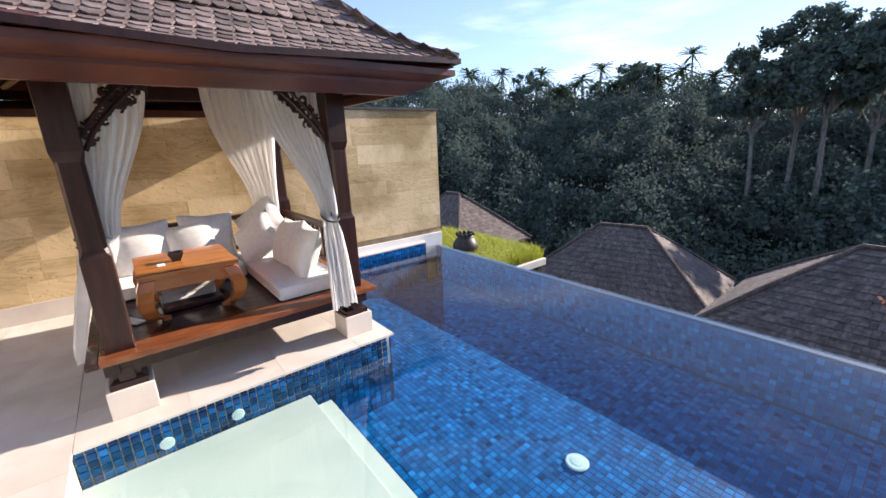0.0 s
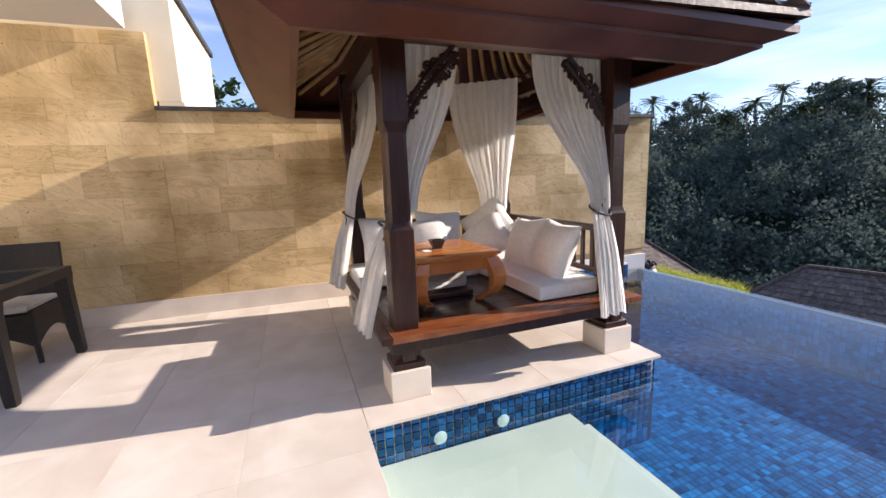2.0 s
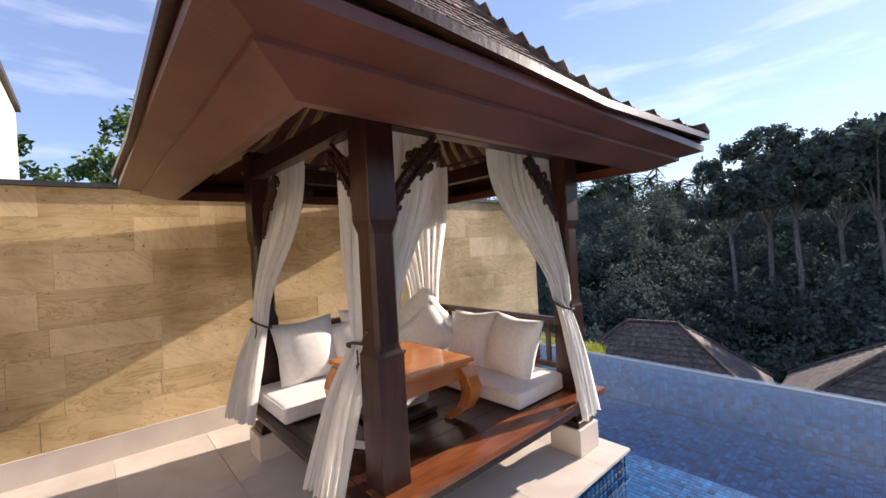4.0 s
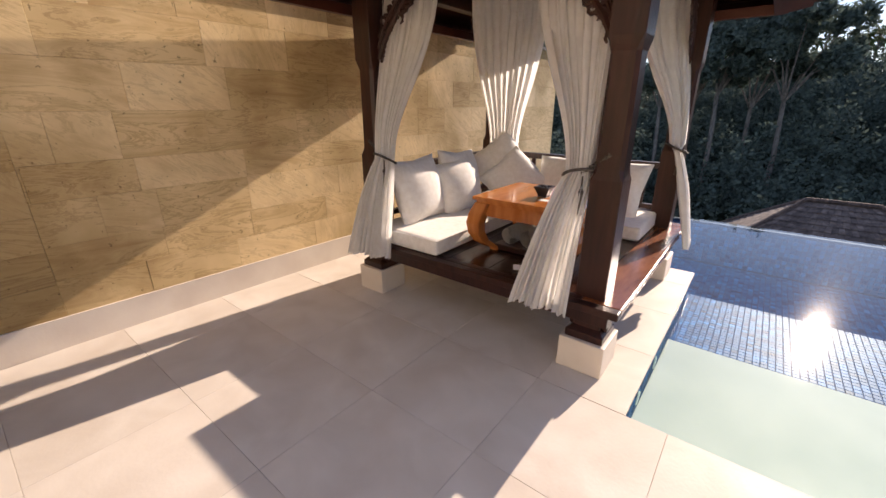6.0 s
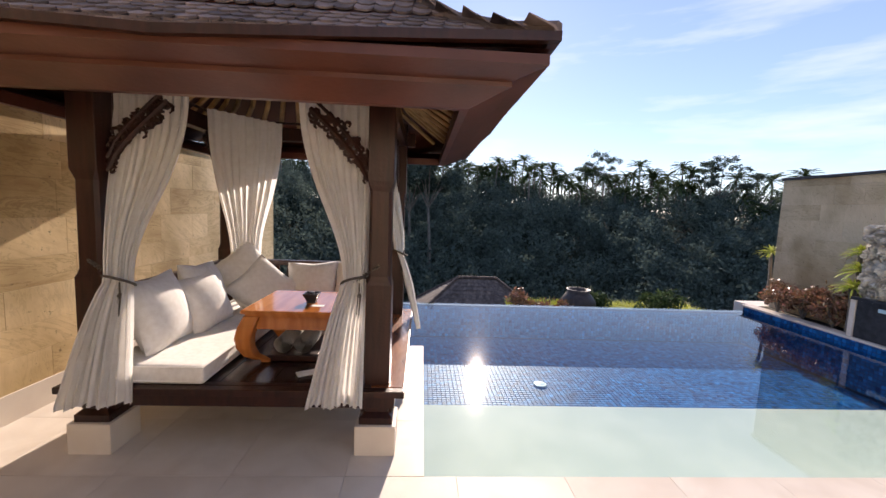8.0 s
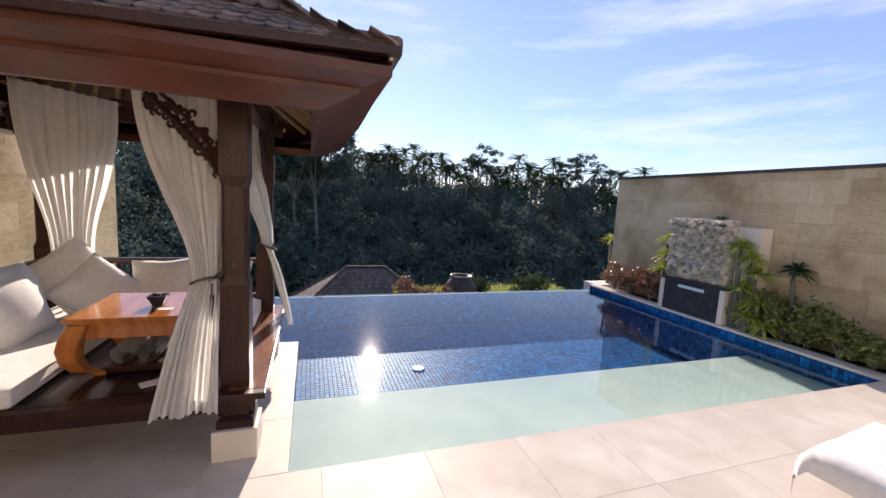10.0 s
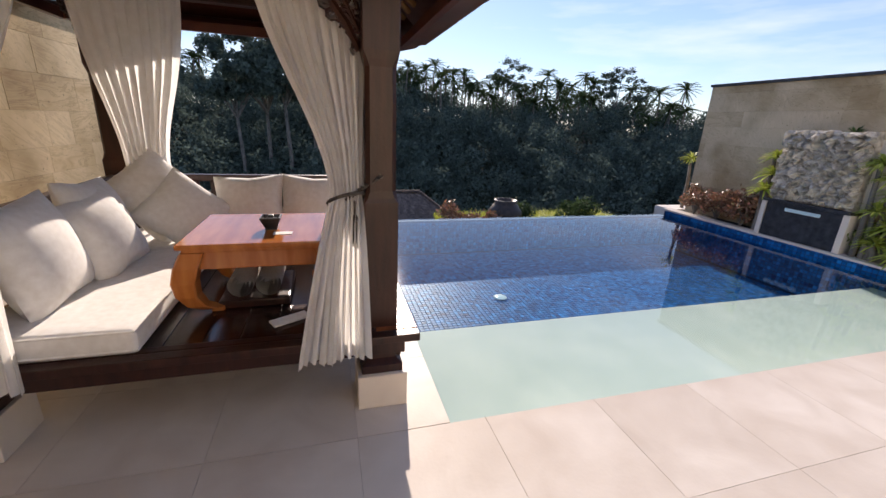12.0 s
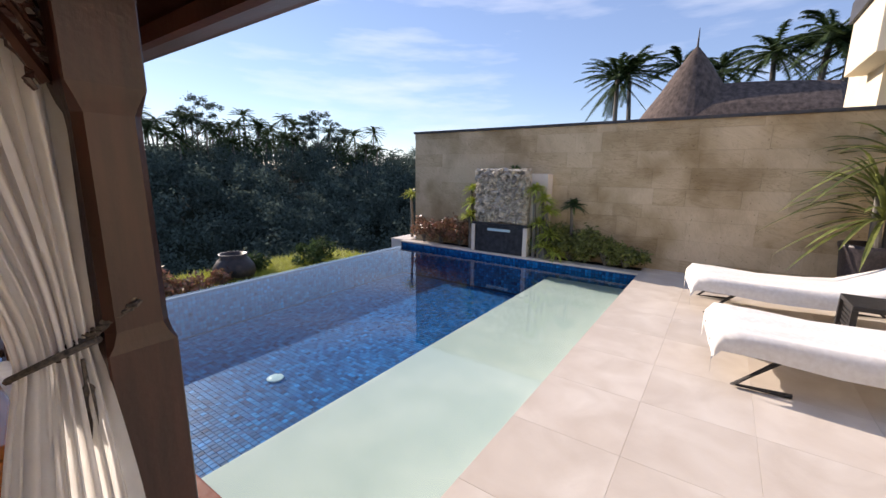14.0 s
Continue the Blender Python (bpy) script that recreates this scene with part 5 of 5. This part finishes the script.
# planted terraces beyond the edge ----------------------------------------------------------
def terrace(x0, x1, y0, y1, z, seed, count, tall, label):
    root = empty("planter", ((x0 + x1) / 2, (y0 + y1) / 2, z - 3), label, "planter")
    part("bed", boxed(x0, x1, y0, y1, z - 3, z, bevel=0.03), SOIL, root)
    part("rim", boxed(x0 - 0.1, x1 + 0.1, y0 - 0.1, y0, z - 0.15, z + 0.04, bevel=0.02), SKIRTING, root)
    part("rim", boxed(x1, x1 + 0.1, y0, y1, z - 0.15, z + 0.04, bevel=0.02), SKIRTING, root)
    rng = np.random.default_rng(seed)
    b = np.stack([rng.uniform(x0, x1, count), rng.uniform(y0, y1, count), np.full(count, z)], 1)
    a = rng.uniform(0, 6.283, count)
    h = tall * rng.uniform(0.55, 1.1, count)
    out = np.stack([np.cos(a), np.sin(a), np.zeros(count)], 1)
    side_ = np.stack([-np.sin(a), np.cos(a), np.zeros(count)], 1) * 0.008
    mid = b + out * (h * 0.18)[:, None] + np.stack([0 * h, 0 * h, h * 0.65], 1)
    tip = b + out * (h * 0.55)[:, None] + np.stack([0 * h, 0 * h, h * 0.92], 1)
    v = np.stack([b - side_, b + side_, mid + side_ * 0.8, mid - side_ * 0.8, tip], 1).reshape(-1, 3)
    k = np.arange(count) * 5
    f = [(i, i + 1, i + 2, i + 3) for i in k.tolist()] + [(i + 3, i + 2, i + 4) for i in k.tolist()]
    me = bpy.data.meshes.new("grass")
    me.from_pydata(v.tolist(), [], f)
    me.materials.append(GRASS)
    tagged(new("grass", me), "long bright yellow-green grass in the planter", "grass", kind="stuff")
    return root


terrace(-7.6, -3.6, 7.2, 9.0, -1.55, 5, 14000, 0.42, "stone-rimmed planter of long grass below the pool")
terrace(3.0, 9.5, 8.9, 11.6, -1.95, 6, 22000, 0.5, "stone-rimmed planter of long grass below the pool")


def jar(x, y, z, r, h, label, studs):
    root = empty("jar", (x, y, z), label, "jar", "jars in the planters")
    bm = bmesh.new()
    lathe(bm, [(r * 0.55, 0), (r * 0.8, h * 0.15), (r, h * 0.5), (r * 0.97, h * 0.65), (r * 0.72, h * 0.85), (r * 0.6, h * 0.9), (r * 0.68, h), (r * 0.6, h), (r * 0.52, h * 0.9)], (x, y, z), 32)
    body = part("body", bm, GLAZE, root, smooth=True)
    for k in range(studs):
        a = k * 6.283 / studs
        bm = bmesh.new()
        bmesh.ops.create_icosphere(bm, subdivisions=1, radius=r * 0.16, matrix=Matrix.Translation((x + r * 0.62 * math.cos(a), y + r * 0.62 * math.sin(a), z + h * 1.03)))
        part("knob", bm, GLAZE, body)
    return root


jar(-5.0, 7.45, -1.55, 0.34, 0.72, "dark glazed jar with a knobbed rim among the grass", 10)
jar(5.05, 10.3, -1.95, 0.56, 1.04, "large dark glazed jar among the grass", 0)


def shrub(loc, radii, seed, leaf, label, leaves=900, size=0.1, category="shrub"):
    """A leafy bush: a few stems and many small leaves with an uneven outline."""
    rng = np.random.default_rng(seed)
    root = empty("shrub", loc, label, category)
    sb = bmesh.new()
    b = Vector(loc)
    cs = []
    for i in range(9):
        a = i * 2.4
        tip = b + Vector((radii[0] * 0.7 * math.cos(a) * rng.uniform(0.4, 1), radii[1] * 0.7 * math.sin(a) * rng.uniform(0.4, 1), radii[2] * rng.uniform(0.5, 1.5)))
        tube(sb, [b, b.lerp(tip, 0.5) + Vector((0, 0, 0.05)), tip], [0.012, 0.008, 0.004], 5)
        cs.append(clumps(rng, tip, (radii[0] * 0.45, radii[1] * 0.45, radii[2] * 0.45), 6, leaves // 54, min(radii) * 0.16))
    part("stem", sb, BARK, root)
    c = np.concatenate(cs)
    me = leaf_mesh("leaves", c, rng.uniform(0.6, 1.3, len(c)) * size, seed, flat=0.2, aspect=0.4)
    me.materials.append(leaf)
    ob = new("leaves", me)
    ob.parent = root
    ob.matrix_parent_inverse = root.matrix_basis.inverted()
    return root


def rosette(loc, length, seed, leaf, label, count=46, width=0.035, trunk=0.0, category="plant"):
    """A strap-leaved plant: arching pointed leaves from one crown, on a stem where it has one."""
    rng = random.Random(seed)
    root = empty("strap_plant", loc, label, category)
    b = Vector(loc)
    if trunk:
        tb_ = bmesh.new()
        tube(tb_, [b, b + Vector((0.02, 0.01, trunk * 0.5)), b + Vector((0, 0.03, trunk))], [0.035, 0.03, 0.025], 8)
        part("stem", tb_, BARK, root)
    c = b + Vector((0, 0, trunk))
    bm = bmesh.new()
    for i in range(count):
        a, up = rng.uniform(0, 6.283), rng.uniform(-0.1, 1.35)
        d = Vector((math.cos(a), math.sin(a), 0))
        s = d.cross(Vector((0, 0, 1)))
        l_ = length * rng.uniform(0.7, 1.1)
        rows_ = []
        for k in range(7):
            t = k / 6
            p = c + d * (l_ * t * math.cos(up)) + Vector((0, 0, l_ * (math.sin(up) * t - 0.45 * t * t)))
            w = width * (0.5 + 1.2 * t) * (1 - t ** 3) + 0.001
            rows_.append([p - s * w * 0.5 + Vector((0, 0, w * 0.2)), p, p + s * w * 0.5 + Vector((0, 0, w * 0.2))])
        loft(bm, rows_)
    part("leaves", bm, leaf, root)
    return root


# bushes beyond the edge
shrub((3.35, 9.7, -1.9), (0.7, 0.55, 0.5), 51, LEAF_RED, "reddish-leaved bush beside the large jar", 1600, 0.13)
shrub((4.35, 9.9, -1.9), (0.4, 0.36, 0.42), 52, LEAF_RED, "small reddish bush beside the large jar", 900, 0.12)
shrub((5.9, 10.6, -1.9), (0.42, 0.42, 0.55), 53, LEAF_PALM, "dark green bush beside the large jar", 900, 0.12)
shrub((7.6, 10.2, -1.9), (1.0, 0.7, 0.55), 54, LEAF_PALM, "low dark green bush in the planter", 1800, 0.14)
# planting along the far wall
shrub((5.98, 4.2, -0.02), (0.26, 0.3, 0.26), 61, LEAF_RED, "low reddish bush at the end of the wall bed", 900, 0.07)
shrub((5.98, 3.75, -0.02), (0.26, 0.36, 0.32), 62, LEAF_RED, "reddish-leaved bush against the pool wall", 1200, 0.075)
shrub((5.98, 3.3, -0.02), (0.25, 0.34, 0.36), 63, LEAF_RED, "reddish-leaved bush against the pool wall", 1200, 0.075)
for k, (y, h) in enumerate(((1.45, 0.36), (1.15, 0.34), (0.85, 0.3), (0.55, 0.27), (0.25, 0.2))):
    shrub((5.97, y, -0.02), (0.25, 0.34, h), 70 + k, LEAF_OLIVE, "low olive-green bush against the pool wall", 1900, 0.07)
for k, (x, y, z_, up, l_) in enumerate(((5.9, 3.02, 0.0, 0.62, 0.28), (5.92, 2.98, 0.0, 0.86, 0.26), (5.94, 3.0, 0.0, 1.1, 0.24), (5.82, 1.7, 0.0, 1.14, 0.26), (5.85, 1.56, 0.0, 0.98, 0.26),
                                        (5.86, 1.48, 0.0, 0.8, 0.26), (5.84, 1.62, 0.0, 0.58, 0.26), (5.85, 1.44, 0.0, 0.4, 0.27), (5.8, 1.5, 0.0, 0.2, 0.25), (5.82, 1.3, 0.0, 0.12, 0.25))):
    rosette((x, y, z_), l_, 81 + k, LEAF_YELLOW, "yellow-striped strap-leaved plant beside the fountain", 110, 0.022, up)
rosette((6.02, 1.12, 0.0), 0.26, 97, LEAF_PALM, "dark strap-leaved plant beside the fountain", 80, 0.03, 0.9)
rosette((6.02, 2.2, 1.4), 0.24, 98, LEAF_GREEN, "dark strap-leaved plant behind the relief", 50, 0.028, 0.06)
structure(part("ledge_outer", boxed(5.95, 6.6, EDGE_Y + 0.08, 5.1, -2.4, -0.03, bevel=0.01), SKIRTING), "cream stone ledge outside the end of the wall", "ledge")
rosette((6.34, 4.82, -0.03), 0.3, 99, LEAF_YELLOW, "pale strap-leaved plant at the end of the wall", 40, 0.026, 0.95)

# potted plant on the terrace
pot = empty("plant_pot", (5.72, -2.35, 0), "dark round plant pot against the wall", "plant pot")
bm = bmesh.new()
lathe(bm, [(0.2, 0), (0.27, 0.3), (0.3, 0.62), (0.32, 0.66), (0.32, 0.7), (0.28, 0.7), (0.26, 0.62)], (5.72, -2.35, 0), 32)
part("body", bm, PLASTIC, pot, smooth=True)
bm = bmesh.new()
lathe(bm, [(0.27, 0.6), (0.27, 0.64)], (5.72, -2.35, 0), 24)
part("soil", bm, SOIL, pot)
for k, (dx, dy, h) in enumerate(((0.0, 0.05, 0.6), (0.08, -0.08, 1.0), (-0.1, 0.02, 0.35))):
    rosette((5.72 + dx, -2.35 + dy, 0.64), 1.0, 91 + k, LEAF_OLIVE, "spiky long-leaved plant growing in the dark pot", 44, 0.05, h)


# pieces of walls, floors and roofs -----------------------------------------------------------
def slab_mesh(name, w, h, d, mat, c=0.004):
    """A thin chamfered piece in the xz plane, facing -y, with its corner at the origin."""
    me = bpy.data.meshes.new(name)
    o = [(0, 0), (w, 0), (w, h), (0, h)]
    i_ = [(c, c), (w - c, c), (w - c, h - c), (c, h - c)]
    v = [(x, d, z) for x, z in o] + [(x, c, z) for x, z in o] + [(x, 0, z) for x, z in i_]
    f = [(8, 9, 10, 11)] + [(4 + k, 4 + (k + 1) % 4, 8 + (k + 1) % 4, 8 + k) for k in range(4)] + [(k, (k + 1) % 4, 4 + (k + 1) % 4, 4 + k) for k in range(4)]
    me.from_pydata(v, [], f)
    me.materials.append(mat)
    return me


def child(name, me, parent, m):
    ob = new(name, me)
    ob.parent = parent
    ob.matrix_parent_inverse = parent.matrix_basis.inverted()
    ob.matrix_basis = m
    return ob


# terrace and plinth tiles
TX, TY = 0.62, 0.6
def flat_tile(w, l):
    me = slab_mesh("floor_tile", w - 0.001, l - 0.001, 0.02, LIMESTONE, 0.001)
    return me
def tile_at(me, x, y, parent):
    child("floor_tile", me, parent, Matrix.Translation((x, y, 0)) @ Matrix(((1, 0, 0, 0), (0, 0, 1, 0), (0, -1, 0, 0), (0, 0, 0, 1))))
cache = {}
def lay_tiles(x0, x1, y0, y1, parent):
    xs = sorted({x0, x1} | {-0.42 + TX * k for k in range(-6, 16) if x0 + 0.02 < -0.42 + TX * k < x1 - 0.02})
    ys = sorted({y0, y1} | {TY * k for k in range(-14, 6) if y0 + 0.02 < TY * k < y1 - 0.02})
    for a, b in zip(xs, xs[1:]):
        for c, d in zip(ys, ys[1:]):
            key = (round(b - a, 3), round(d - c, 3))
            if key not in cache:
                cache[key] = flat_tile(*key)
            tile_at(cache[key], a, c, parent)
lay_tiles(-2.75, 6.2, -5.4, 0.012, deck_bed)
lay_tiles(-2.75, 0.02, 0.014, Q_Y + 0.01, plinth)


# sandstone cladding, in uneven courses
def clad(parent, length, z0, z1, place, seed, rows_, mat=SANDSTONE):
    rng = random.Random(seed)
    heights = []
    z = z0
    while z < z1 - 0.05:
        h = rng.choice(rows_)
        if z + h > z1 - 0.06:
            h = z1 - z
        heights.append((z, h))
        z += h
    for z, h in heights:
        s = -rng.uniform(0, 0.3)
        while s < length:
            w = rng.choice((0.3, 0.42, 0.5, 0.58, 0.66, 0.8))
            a, b = max(0, s), min(length, s + w)
            if b - a > 0.004:
                key = (mat.name, round(b - a, 3), round(h, 3))
                if key not in cache:
                    cache[key] = slab_mesh("stone", key[1] - 0.001, key[2] - 0.001, 0.032, mat, 0.0012)
                child("stone", cache[key], parent, place(a, z, rng.uniform(-0.0006, 0.0006)))
            s += w


def place_wall_a(y_hi):
    def f(s, z, o):
        y = y_hi - s
        # the piece runs towards -y, its face to +x
        return Matrix.Translation((wall_x(y) + o, y, z)) @ Matrix(((0.042 * -1, -1, 0, 0), (-1, 0.042, 0, 0), (0, 0, 1, 0), (0, 0, 0, 1)))
    return f
clad(wall_a, w1 - w0, 0.19, TOP_A, place_wall_a(w1), 1, (0.2, 0.22, 0.25, 0.27))
clad(wall_a, 3.6, 0.19, 2.8, place_wall_a(-1.42), 2, (0.2, 0.22, 0.25, 0.27))


def place_b(s, z, o):
    return Matrix.Translation((WB_X - o, -3.2 + s, z)) @ Matrix(((0, 1, 0, 0), (1, 0, 0, 0), (0, 0, 1, 0), (0, 0, 0, 1)))
clad(bpy.data.objects["wall_east"], 7.78, -0.02, TOP_B, place_b, 3, (0.2, 0.25, 0.3), SANDSTONE_GREY)


# mosaic
def mosaic_sheet(name, origin, du, dv, nu, nv, pitch, parent, gap=0.006, lift=0.004, seed=1):
    """Many small tiles as one mesh: origin, two directions, counts."""
    rng = np.random.default_rng(seed)
    o, du, dv = Vector(origin), Vector(du), Vector(dv)
    n = du.cross(dv)
    verts, faces = [], []
    for i in range(nu):
        for j in range(nv):
            a = o + du * (i * pitch + gap / 2) + dv * (j * pitch + gap / 2)
            s = pitch - gap
            l_ = lift + rng.uniform(-0.0005, 0.0005)
            k = len(verts)
            base = [a, a + du * s, a + du * s + dv * s, a + dv * s]
            c = 0.002
            top = [a + (du + dv) * c, a + du * (s - c) + dv * c, a + (du + dv) * (s - c), a + du * c + dv * (s - c)]
            verts += [tuple(p) for p in base] + [tuple(p + n * l_) for p in top]
            faces += [(k + 4, k + 5, k + 6, k + 7)] + [(k + e, k + (e + 1) % 4, k + 4 + (e + 1) % 4, k + 4 + e) for e in range(4)]
    me = bpy.data.meshes.new(name)
    me.from_pydata(verts, [], faces)
    me.materials.append(MOSAIC)
    ob = new(name, me)
    ob.parent = parent
    ob["kind"] = "stuff"
    return ob


P_ = 0.052
mosaic_sheet("mosaic_tiles", (-2.4, SHELF_Y, FLOOR_Z - 0.012), (1, 0, 0), (0, 1, 0), int(8.1 / P_), int((EDGE_Y - SHELF_Y) / P_), P_, pool_floor, gap=0.005)
mosaic_sheet("mosaic_tiles", (POOL_X1 + 0.012, 0.0, FLOOR_Z), (0, 1, 0), (0, 0, 1), int(4.6 / P_), 13, P_, kerb, lift=-0.004, seed=2).matrix_basis = Matrix.Identity(4)
mosaic_sheet("mosaic_tiles", (-2.5, EDGE_Y, FLOOR_Z), (1, 0, 0), (0, 0, 1), int(8.2 / P_), 10, P_, edge_wall, gap=0.005, seed=3)
mosaic_sheet("mosaic_tiles", (-2.4, Q_Y - 0.012, FLOOR_Z), (1, 0, 0), (0, 0, 1), int(2.4 / P_), 12, P_, pool_wall, lift=-0.004, seed=4)
mosaic_sheet("mosaic_tiles", (-2.41, Q_Y, FLOOR_Z), (0, 1, 0), (0, 0, 1), int(2.15 / P_), 13, P_, bpy.data.objects["wall_ledge"], seed=5)
mt = slab_mesh("mosaic_tile", P_ - 0.008, P_ - 0.008, 0.012, MOSAIC_PIECE, 0.004)
mosaic_sheet("mosaic_tiles", (-0.012, 0.0, FLOOR_Z), (0, 1, 0), (0, 0, 1), int(Q_Y / P_), 5, P_, pool_wall, seed=6)
for i in range(int(Q_Y / P_)):
    for j in range(5, 13):
        child("mosaic_tile", mt, pool_wall, Matrix.Translation((0.0, 0.004 + i * P_, FLOOR_Z + j * P_)) @ Matrix(((0, -1, 0, 0), (1, 0, 0, 0), (0, 0, 1, 0), (0, 0, 0, 1))))


# roof shingles with pointed butts
def shingle_mesh(w, l):
    t = 0.009
    pts = [(-w / 2, l), (w / 2, l), (w / 2, 0.028), (w * 0.22, 0.0), (-w * 0.22, 0.0), (-w / 2, 0.028)]
    v = [(x, y, t if y < 0.05 else 0.002) for x, y in pts] + [(x, y, -0.001) for x, y in pts]
    f = [(0, 5, 4, 3, 2, 1)] + [(k, (k + 1) % 6, 6 + (k + 1) % 6, 6 + k) for k in range(6)]
    return v, f


SW, SE = 0.092, 0.072
sv, sf = shingle_mesh(SW - 0.004, SE * 1.9)
piece = bpy.data.meshes.new("shingle")
piece.from_pydata(sv, [], sf)
piece.materials.append(SHINGLE_PIECE)
prof_len = [0.0]
for (d0, h0), (d1, h1) in zip(RISE, RISE[1:]):
    prof_len.append(prof_len[-1] + math.hypot(d1 - d0, h1 - h0))


def on_profile(s):
    for k in range(len(RISE) - 1):
        if s <= prof_len[k + 1] or k == len(RISE) - 2:
            t = (s - prof_len[k]) / (prof_len[k + 1] - prof_len[k])
            d = RISE[k][0] + (RISE[k + 1][0] - RISE[k][0]) * t
            h = RISE[k][1] + (RISE[k + 1][1] - RISE[k][1]) * t
            return d, h, math.atan2(RISE[k + 1][1] - RISE[k][1], RISE[k + 1][0] - RISE[k][0])


srng = random.Random(4)
for side_k, (ax_, parts_rows) in enumerate((("s", 4), ("e", 4), ("n", 0), ("w", 0))):
    verts, faces = [], []
    along0, along1 = (RX0, RX1) if ax_ in "sn" else (RY0, RY1)
    mid = (along0 + along1) / 2
    for row in range(int(prof_len[-1] / SE)):
        s = -0.012 + row * SE
        d, h, slope = on_profile(max(0.0, s))
        half = (along1 - along0) / 2 - d
        n = int(2 * half / SW) + 1
        for i in range(n):
            u = -half + (i + (0.5 if row % 2 else 0.0)) * SW + 0.02
            if abs(u) > half:
                continue
            corner = 0.06 * max(0.0, 1 - d / 0.4) * (abs(u) / half) ** 4
            ry = {"s": 0, "e": 90, "n": 180, "w": 270}[ax_]
            if ax_ == "s":
                loc = (mid + u, RY0 + d, 0)
            elif ax_ == "e":
                loc = (RX1 - d, mid + u, 0)
            elif ax_ == "n":
                loc = (mid - u, RY1 - d, 0)
            else:
                loc = (RX0 + d, mid - u, 0)
            m = (Matrix.Translation((loc[0], loc[1], EAVE_Z + h + 0.004 + corner + 0.003 * srng.random())) @ Matrix.Rotation(radians(ry), 4, "Z")
                 @ Matrix.Rotation(slope - 0.06, 4, "X") @ Matrix.Rotation(srng.uniform(-0.03, 0.03), 4, "Z"))
            if row < parts_rows:
                child("shingle", piece, pav, m)
            else:
                k = len(verts)
                verts += [tuple(m @ Vector(p)) for p in sv]
                faces += [tuple(k + q for q in f_) for f_ in sf]
    me = bpy.data.meshes.new("shingles")
    me.from_pydata(verts, [], faces)
    me.materials.append(SHINGLE)
    ob = new("shingles", me)
    ob.parent = pav
    ob.matrix_parent_inverse = pav.matrix_basis.inverted()
    ob["kind"] = "stuff"
# hip ridges
for sx, sy in ((0, 0), (1, 0), (1, 1), (0, 1)):
    hp = bmesh.new()
    pts_, k = [], 0
    for d, h in RISE:
        pts_.append(((RX1 - d if sx else RX0 + d), (RY1 - d if sy else RY0 + d), EAVE_Z + h + 0.06 * max(0, 1 - d / 0.4) + 0.015))
    tube(hp, pts_, [0.03] * len(pts_), 6)
    part("hip_ridge", hp, SHINGLE, pav)
fin = bmesh.new()
lathe(fin, [(0.3, 0), (0.26, 0.12), (0.12, 0.2), (0.16, 0.3), (0.06, 0.42), (0.09, 0.5), (0.02, 0.66)], (CX, CY, EAVE_Z + 1.5), 20)
part("finial", fin, THATCH, pav, smooth=True)
